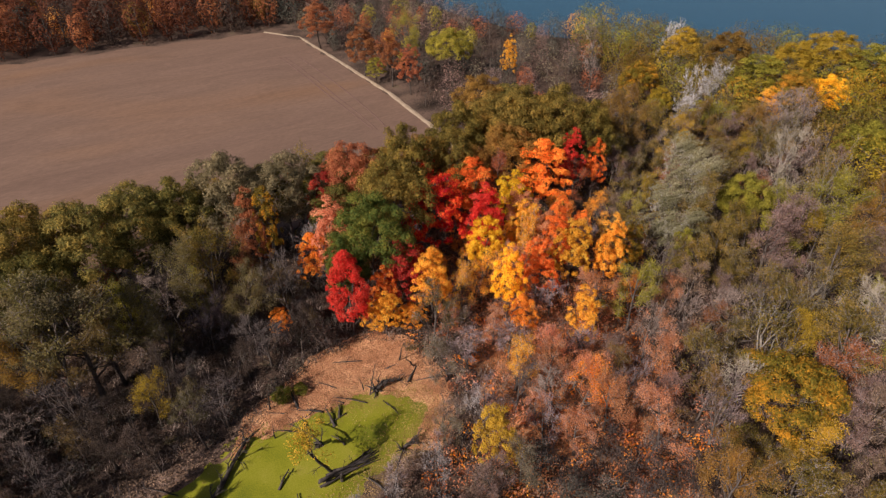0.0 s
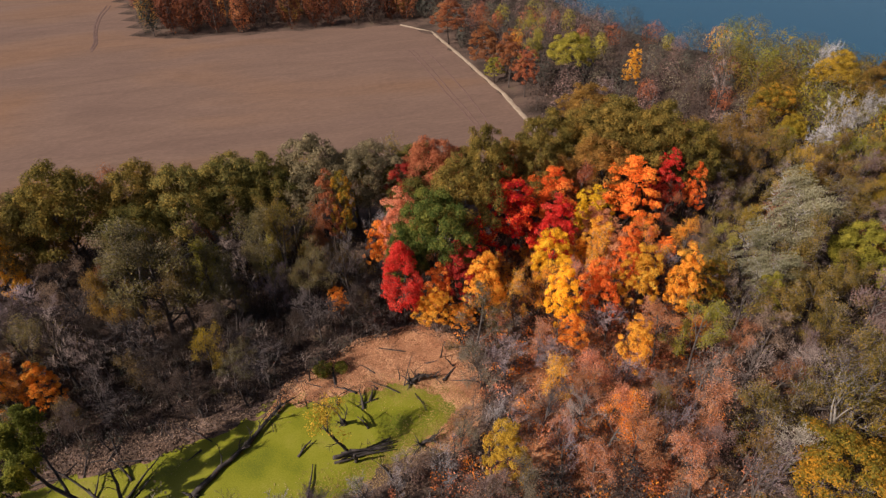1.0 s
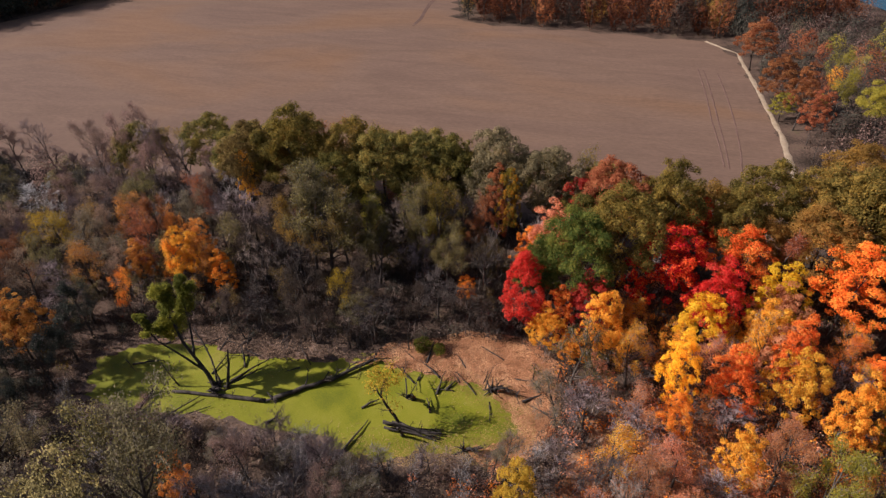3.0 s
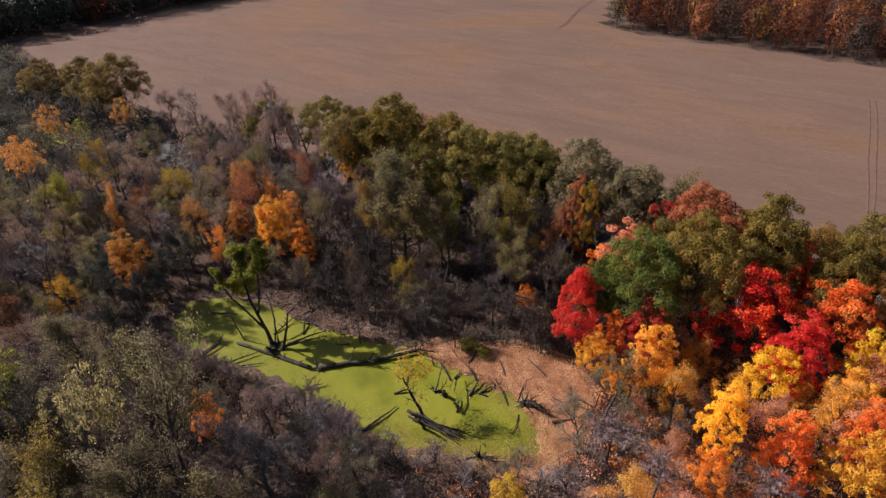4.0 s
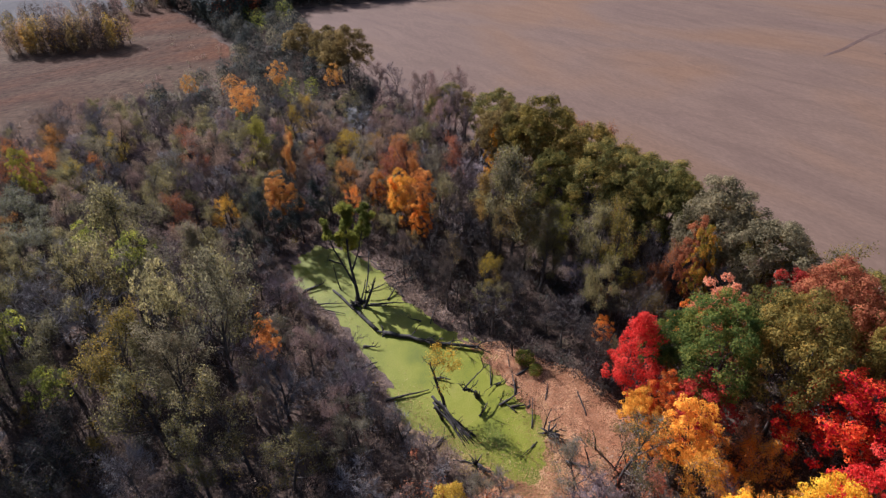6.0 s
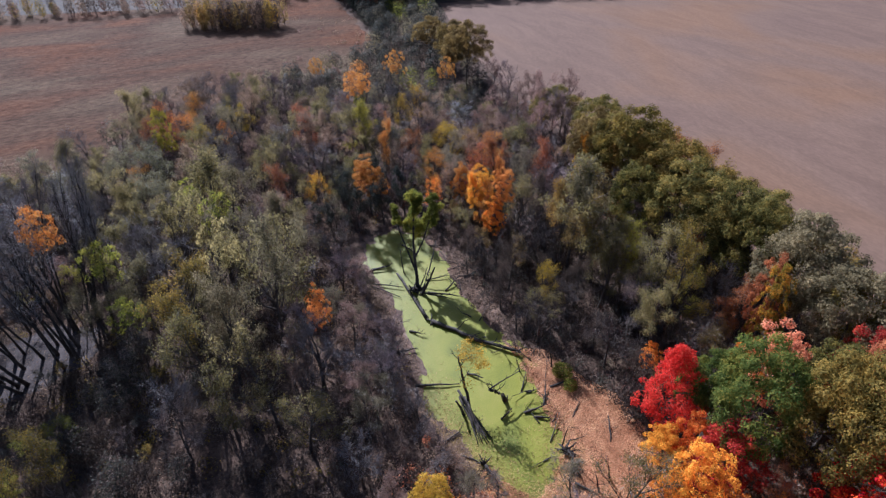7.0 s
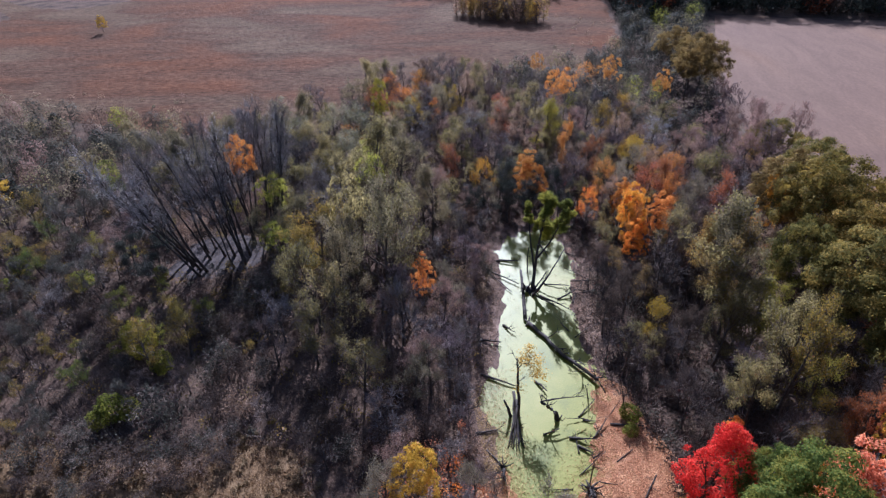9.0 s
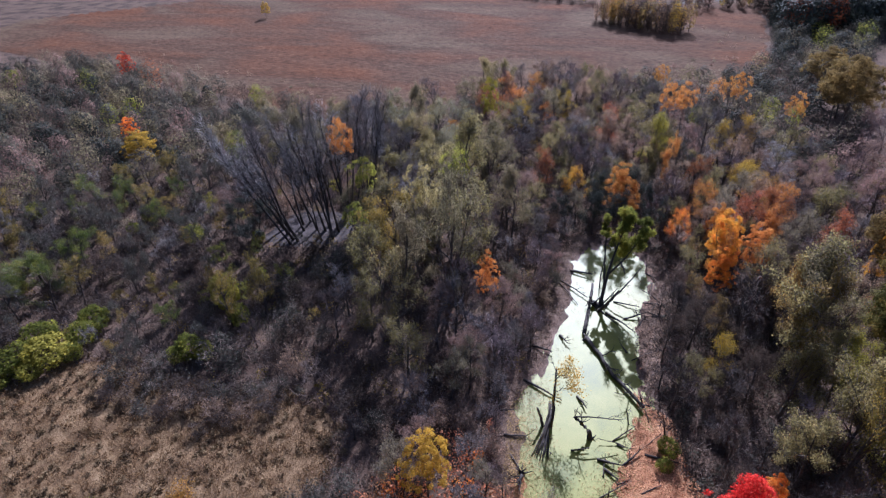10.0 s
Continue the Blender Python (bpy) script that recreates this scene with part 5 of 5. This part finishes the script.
fallen("floating_leaves", "fallen leaves drifted over the end of the pond", 11000, (-20, 2, 34, 60), 9, leafy_end, leaf_material("drifted_leaves", (0.27, 0.185, 0.06), (0.40, 0.27, 0.10), glow=0.1), 0.075)
fallen("fallen_leaves", "grey-brown leaves strewn round the pond", 20000, (-62, 4, 6, 62), 8, lambda x, y: (away(x, y, POND) > 1.7) & (away(x, y, POND) < 6.5) & (away(x, y, BANK_BRIGHT) > 0), leaf_material("grey_brown_fallen_leaves", (0.19, 0.12, 0.078), (0.36, 0.235, 0.155), glow=0.1), 0.12)
thicket("marsh_brush", "scattered dry brush at the edge of the marsh", 130, (-240, 30, -230, -40), 15, lambda x, y: (away(x, y, MEADOW) < -1) & (away(x, y, MEADOW) > -26 + 10 * ripple(x * 0.2, y * 0.2)), [LEAF["brown"], LEAF["mauve"], LEAF["grey"]], (0.8, 2.4), 0.2, 40)


# ---- dead wood in the pond ----
def dead_wood(name, label, pts, r0, r1, category="log", stubs=4, seed=1, root=0.0, stub_len=1.2):
    """A fallen or standing dead trunk through pts, with broken limbs and, where root is given, a torn root plate."""
    rnd = random.Random(seed)
    ob = thing(name, pts[0][0], pts[0][1], pts[0][2], label, category, "dead wood in the pond")
    o = Vector(pts[0])
    line = [Vector(p) - o for p in pts]
    smooth = []
    n = 3 * (len(line) - 1)
    for i in range(n + 1):
        p, d = along(line, min(i / n, 0.9999))
        smooth.append(p + Vector((rnd.uniform(-1, 1), rnd.uniform(-1, 1), rnd.uniform(-0.5, 0.5))) * r0 * 0.35 * (1 if 0 < i < n else 0))
    w = Wood()
    w.tube(smooth, [(r0 + (r1 - r0) * i / n) * rnd.uniform(0.88, 1.12) for i in range(n + 1)], 8)
    part("trunk", w.mesh("dead_trunk", DEADWOOD), ob)
    for i in range(stubs):
        p, d = along(smooth, rnd.uniform(0.3, 0.98))
        b = Wood()
        sd = spread_dir(rnd, d, rnd.uniform(0.5, 1.2))
        sd.z = abs(sd.z) * 0.7 + 0.1
        bp, _ = wander(rnd, p, sd.normalized(), stub_len * rnd.uniform(0.5, 1.4), 4, 0.3, 0.05)
        rr = (r0 + r1) * 0.5 * 0.4
        b.tube(bp, [rr * (1 - 0.8 * j / 4) for j in range(5)], 5)
        for j in range(5):
            q, qd = along(bp, rnd.uniform(0.3, 0.95))
            tp, _ = wander(rnd, q, spread_dir(rnd, qd, rnd.uniform(0.4, 0.9)), stub_len * rnd.uniform(0.3, 0.8), 2, 0.3, 0.05)
            b.tube(tp, [rr * 0.4, rr * 0.28, 0.012], 4)
        part("branch", b.mesh("dead_branch", DEADWOOD), ob)
    if root:
        for i in range(7):
            b = Wood()
            a = rnd.uniform(0, 6.28)
            e = Vector((math.cos(a), math.sin(a), rnd.uniform(-0.1, 0.8))).normalized()
            rp, _ = wander(rnd, Vector((0, 0, 0.05)), e, root * rnd.uniform(0.6, 1.2), 3, 0.35, -0.05)
            b.tube(rp, [r0 * 0.5, r0 * 0.4, r0 * 0.25, r0 * 0.08], 5)
            part("root", b.mesh("torn_root", DEADWOOD), ob)
    return ob


dead_wood("fallen_log", "long dark fallen trunk lying across the pond", [(-30, 31.3, 0.35), (-28.8, 35.5, 0.35), (-27.4, 39.8, 0.4), (-25.9, 46.6, 0.7)], 0.42, 0.22, stubs=9, seed=1, root=1.1, stub_len=1.9)
dead_wood("fallen_log", "pale bleached dead trunk lying in the duckweed", [(-41.5, 21.3, 0.3), (-36, 26, 0.2), (-30.6, 30.3, 0.25)], 0.22, 0.34, stubs=5, seed=2)
dead_wood("dead_snag", "slender dead snag leaning over the pond", [(-13.4, 41.6, -0.2), (-14.2, 40.9, 2.6), (-14.9, 40.1, 5.2), (-15.5, 39.5, 8.0)], 0.26, 0.10, "dead tree", 4, 3, 0.8, 1.8)
dead_wood("dead_snag", "broken forked stump in the pond", [(-12.6, 41.0, -0.2), (-12.5, 40.5, 1.4), (-12.3, 39.9, 2.9)], 0.24, 0.12, "dead tree", 2, 4, 0.7, 0.9)
dead_wood("dead_snag", "crooked dead stump bending over the duckweed", [(-16.5, 46.0, -0.2), (-16.4, 45.5, 1.2), (-15.6, 44.5, 2.5), (-15.2, 43.9, 3.0)], 0.36, 0.16, "dead tree", 3, 5, 1.0, 1.6)
dead_wood("dead_branch", "forked dead branch arching over the duckweed", [(-15.2, 43.9, 3.0), (-16.6, 45.0, 3.2), (-18.3, 46.2, 3.0), (-20.2, 47.4, 2.6)], 0.13, 0.04, "branch", 5, 6, 0, 1.3)
dead_wood("dead_snag", "leaning dead pole beside the pond tree", [(-38.4, 27.2, -0.2), (-40.5, 27.6, 2.0), (-42.6, 27.8, 3.6), (-45.6, 27.8, 5.8)], 0.20, 0.08, "dead tree", 1, 7, 0.6, 0.8)
dead_wood("dead_snag", "short dead pole beside the pond tree", [(-38.1, 26.6, -0.2), (-39.2, 27.2, 1.8), (-40.5, 27.6, 3.4)], 0.16, 0.07, "dead tree", 1, 8, 0.5, 0.6)
dead_wood("dead_snag", "thick broken snag leaning over the pond", [(-36.6, 27.4, -0.2), (-37.4, 28.6, 2.4), (-38.4, 29.6, 5.2)], 0.26, 0.12, "dead tree", 3, 61, 0.8, 1.4)
dead_wood("fallen_log", "forked dead limb lying at the pond's edge", [(-37.0, 27.2, 0.3), (-36.2, 29.6, 0.9), (-35.8, 32.6, 1.1)], 0.17, 0.06, "log", 4, 62, 0.0, 1.3)
dead_wood("dead_snag", "thin dead pole standing in the pond", [(-42.0, 22.6, -0.2), (-42.6, 22.0, 2.5), (-43.3, 21.6, 4.6)], 0.13, 0.05, "dead tree", 1, 9, 0.4, 0.6)
more_sticks = random.Random(12)
STICKS = [(-37.3, 15.0, -35.0, 24.3), (-37.5, 17.1, -37.6, 23.9), (-41.0, 15.9, -43.2, 19.4), (-41.7, 16.1, -43.6, 19.2), (-40.9, 27.0, -43.0, 30.9), (-38.7, 31.3, -42.9, 32.8), (-15.9, 32.9, -17.8, 39.0),
          (-21.4, 27.8, -23.3, 30.9), (-8.9, 35.6, -10.9, 36.9), (-7.1, 39.3, -9.6, 41.1), (-20.2, 39.6, -19.5, 42.2), (-14.8, 48.9, -16.5, 51.6), (-6.1, 42.0, -5.2, 45.6), (-51.2, 19.0, -48.3, 22.8),
          (-37.6, 28.4, -37.2, 34.9), (-14.5, 50.5, -14.7, 52.5), (-13.0, 46.0, -15.0, 47.2), (-16.8, 51.3, -20.1, 51.1), (-20.3, 51.8, -22.6, 55.4), (-27.1, 28.4, -26.5, 30.6)]
for i, (x0, y0, x1, y1) in enumerate(STICKS):
    z0, z1 = max(float(height(x0, y0)), 0.02) + 0.08, max(float(height(x1, y1)), 0.02) + 0.25 + 0.2 * (i % 3)
    dead_wood("fallen_branch", "dead grey branch fallen into the duckweed", [(x0, y0, z0), ((x0 + x1) / 2, (y0 + y1) / 2 + 0.15, (z0 + z1) / 2 + 0.1), (x1, y1, z1)], 0.14 + 0.03 * (i % 4), 0.06, "branch", 2 + i % 2, 20 + i, 0, 0.9)
for i in range(9):
    q = more_sticks.random()
    x0, y0 = -15.3 + 1.6 * q + more_sticks.uniform(-0.3, 0.3), 39.4 + 1.9 * q
    x1, y1 = -8.2 - 2.8 * more_sticks.random() + 0.8 * q, 45.6 - 1.6 * more_sticks.random() - 0.6 * q
    dead_wood("fallen_branch", "dark dead pole in a bundle of fallen stems", [(x0, y0, 0.5 + 1.6 * more_sticks.random()), ((x0 + x1) / 2, (y0 + y1) / 2, 0.5), (x1, y1, 0.15)], more_sticks.uniform(0.12, 0.2), 0.05, "branch", 2, 300 + i, 0, 0.8)
dead_wood("fallen_log", "dead log on the leaf-covered bank", [(-5.3, 56.5, 0.5), (-4.2, 59.2, 0.55), (-3.0, 62.0, 0.6)], 0.17, 0.09, stubs=2, seed=50)
dead_wood("fallen_log", "pale dead log on the leaf-covered bank", [(-18.6, 59.8, 0.5), (-15.5, 60.2, 0.6), (-12.4, 60.5, 0.55)], 0.12, 0.07, stubs=2, seed=51)
dead_wood("root_pile", "tangled pile of torn roots at the water's edge", [(-9.8, 55.0, 0.3), (-9.2, 55.6, 0.8), (-8.8, 56.2, 1.1)], 0.4, 0.2, "roots", 7, 52, 1.6, 1.6)
dead_wood("root_pile", "tangle of dead branches at the water's edge", [(-5.4, 45.2, 0.2), (-4.8, 45.8, 0.5), (-4.0, 46.4, 0.6)], 0.28, 0.12, "roots", 8, 53, 1.3, 1.7)

dead_wood("root_pile", "dark clump of roots under the pond tree", [(-37.6, 26.0, 0.1), (-37.2, 25.7, 0.6), (-37.0, 25.4, 0.9)], 0.6, 0.35, "roots", 5, 54, 1.5, 1.2)


# ---- the two trees that grow in the pond ----
def pond_tree(x, y, stems, lumps, colour, label, seed):
    rnd = random.Random(seed)
    r = np.random.default_rng(seed)
    ob = thing("pond_tree", x, y, -0.1, label, "tree", "dead wood in the pond")
    for pts, r0 in stems:
        w = Wood()
        line = [Vector(p) for p in pts]
        sm = [along(line, min(i / 8, 0.999))[0] + Vector((rnd.uniform(-1, 1), rnd.uniform(-1, 1), 0)) * 0.06 for i in range(9)]
        w.tube(sm, [r0 * (1.3 if i == 0 else 1 - 0.75 * i / 8) for i in range(9)], 7)
        for j in range(6):
            p, d = along(sm, rnd.uniform(0.55, 0.98))
            bp, _ = wander(rnd, p, spread_dir(rnd, d, rnd.uniform(0.5, 1.0)), rnd.uniform(1.0, 2.2), 3, 0.25, 0.1)
            w.tube(bp, [r0 * 0.3, r0 * 0.2, r0 * 0.12, r0 * 0.05], 4)
        part("trunk", w.mesh("pond_tree_trunk", DEADWOOD), ob)
    P, N, S = [], [], []
    for (cx_, cy_, cz_), lr, k in [((a + r.normal() * c * 0.4, b + r.normal() * c * 0.4, e + r.normal() * c * 0.8), c * r.uniform(0.45, 0.85), max(30, m)) for (a, b, e), c, m in lumps for _ in range(6)]:
        d = r.normal(size=(k, 3))
        d /= np.linalg.norm(d, axis=1, keepdims=True)
        P.append(np.array([cx_, cy_, cz_]) + d * lr * r.uniform(0.3, 1.0, (k, 1)) * np.array([1, 1, 0.9]))
        nn = d + r.normal(size=d.shape) * 0.6 + np.array([0, 0, 0.3])
        N.append(nn / np.linalg.norm(nn, axis=1, keepdims=True))
        S.append(r.uniform(0.07, 0.15, k))
    V, F = leaves(np.concatenate(P), np.concatenate(N), np.concatenate(S), r)
    part("crown", mesh_from("pond_tree_crown", V, F, LEAF[colour]), ob)
    for i in range(11 if stems[0][0][0][2] < 1 else 0):
        w = Wood()
        a = i * 0.57
        rp, _ = wander(rnd, Vector((0, 0, 0.3)), Vector((math.cos(a), math.sin(a), -0.1)), rnd.uniform(0.8, 1.6), 3, 0.3, -0.05)
        w.tube(rp, [0.22, 0.18, 0.12, 0.04], 5)
        part("root", w.mesh("pond_tree_root", DEADWOOD), ob)


pond_tree(-38.3, 26.4, [([(0, 0, 0), (-0.9, -0.5, 3.4), (-3.4, -1.6, 8.4), (-5.4, -1.7, 14.5)], 0.36), ([(-0.9, -0.5, 3.2), (-2.4, -2.4, 6.4), (-4.2, -4.4, 9.4), (-4.8, -4.8, 11.6)], 0.2), ([(-2.0, -0.9, 5.6), (-4.2, 0.3, 8.6), (-6.2, 1.0, 12)], 0.18)],
          [((-5.4, -1.6, 15.6), 1.2, 420), ((-5.6, -1.3, 14.2), 1.4, 560), ((-5.2, -1.8, 12.8), 1.6, 560), ((-5.6, -1.2, 11.4), 1.5, 460), ((-5.0, -2.0, 10.0), 1.1, 240), ((-4.8, -5.0, 12.8), 1.0, 340), ((-4.6, -5.0, 11.4), 1.0, 300),
           ((-6.2, 1.3, 14.6), 1.2, 360), ((-6.4, 2.0, 13.2), 1.3, 360), ((-6.0, 1.2, 11.8), 1.1, 260), ((-6.2, 0.3, 10.4), 1.2, 260), ((-5.5, -0.9, 9.2), 1.5, 360), ((-5.8, -2.0, 8.2), 1.2, 240), ((-5.0, -3.4, 10.2), 1.0, 220)],
          "fern", "tree with yellow-green leaves on leaning bare stems in the pond", 91)
pond_tree(-15.2, 39.8, [([(0, 0, 6.6), (-0.3, 0.5, 7.6), (-0.7, 1.5, 8.2)], 0.1)], [((-0.4, 0.6, 8.4), 1.7, 60), ((-1.0, 2.1, 8.3), 1.6, 70), ((-2.0, 0.6, 8.0), 1.5, 60), ((-1.6, 2.6, 7.2), 1.4, 40)],
          "mustard", "thin yellow-green top on a leaning dead snag", 92)

more = random.Random(77)
done = 0
while done < 34:
    u = more.random()
    bx, by = -54 + 52 * u + more.uniform(-3, 3), 21.5 + 34 * u + more.uniform(-4, 8)
    dp = float(away(np.array(bx), np.array(by), POND))
    if not -2.5 < dp < 7:
        continue
    L, a = more.uniform(1.5, 5.0), more.uniform(0, 6.28)
    z0 = max(float(height(bx, by)), 0.02) + 0.06
    ex, ey = bx + L * math.cos(a), by + L * math.sin(a)
    z1 = max(float(height(ex, ey)), 0.02) + more.uniform(0.1, 0.5)
    dead_wood("fallen_branch", "dead grey branch lying on the pond bank" if dp > 1.4 else "dead grey branch fallen into the duckweed", [(bx, by, z0), ((bx + ex) / 2 + more.uniform(-0.3, 0.3), (by + ey) / 2, (z0 + z1) / 2 + 0.08), (ex, ey, z1)], more.uniform(0.06, 0.14), 0.03, "branch", more.randint(1, 3), 100 + done, 0, 0.9)
    done += 1
for i in range(14):
    u = more.random()
    bx, by = -52 + 50 * u, 27 + 33 * u + more.uniform(0, 7)
    hh, lx, ly = more.uniform(2.5, 6.5), more.uniform(-1.2, 1.2), more.uniform(-1.2, 1.2)
    z0 = float(height(bx, by)) - 0.2
    dead_wood("dead_snag", "thin dead standing stem on the pond bank", [(bx, by, z0), (bx + lx * 0.4, by + ly * 0.4, z0 + hh * 0.5), (bx + lx, by + ly, z0 + hh)], more.uniform(0.08, 0.15), 0.03, "dead tree", 3, 200 + i, 0, 1.2)


plant("maple", "mustard", -73, -258, 9.0, 3.0, "trees in the marsh")


# ---- thin brush along the pond's shaded shore ----
SHORE_LINE = [Vector((x, y, 0)) for x, y in ((-1, 48), (-7, 39.5), (-14.5, 32.5), (-21, 29.5), (-27, 24), (-33, 20.5), (-38.5, 16), (-43, 10.5))]
brush = random.Random(31)
for i in range(30):
    p, d = along(SHORE_LINE, (i + brush.random()) / 30.1)
    k = brush.choice(("bare", "bare", "shrub"))
    plant(k, brush.choice(("grey", "mauve", "grey", "brown")), p.x - d.y * brush.uniform(0.2, 3.4), p.y + d.x * brush.uniform(0.2, 3.4), brush.uniform(4.5, 7.5) if k == "bare" else brush.uniform(3, 4.5), brush.uniform(1.7, 2.6), "pond shore brush")
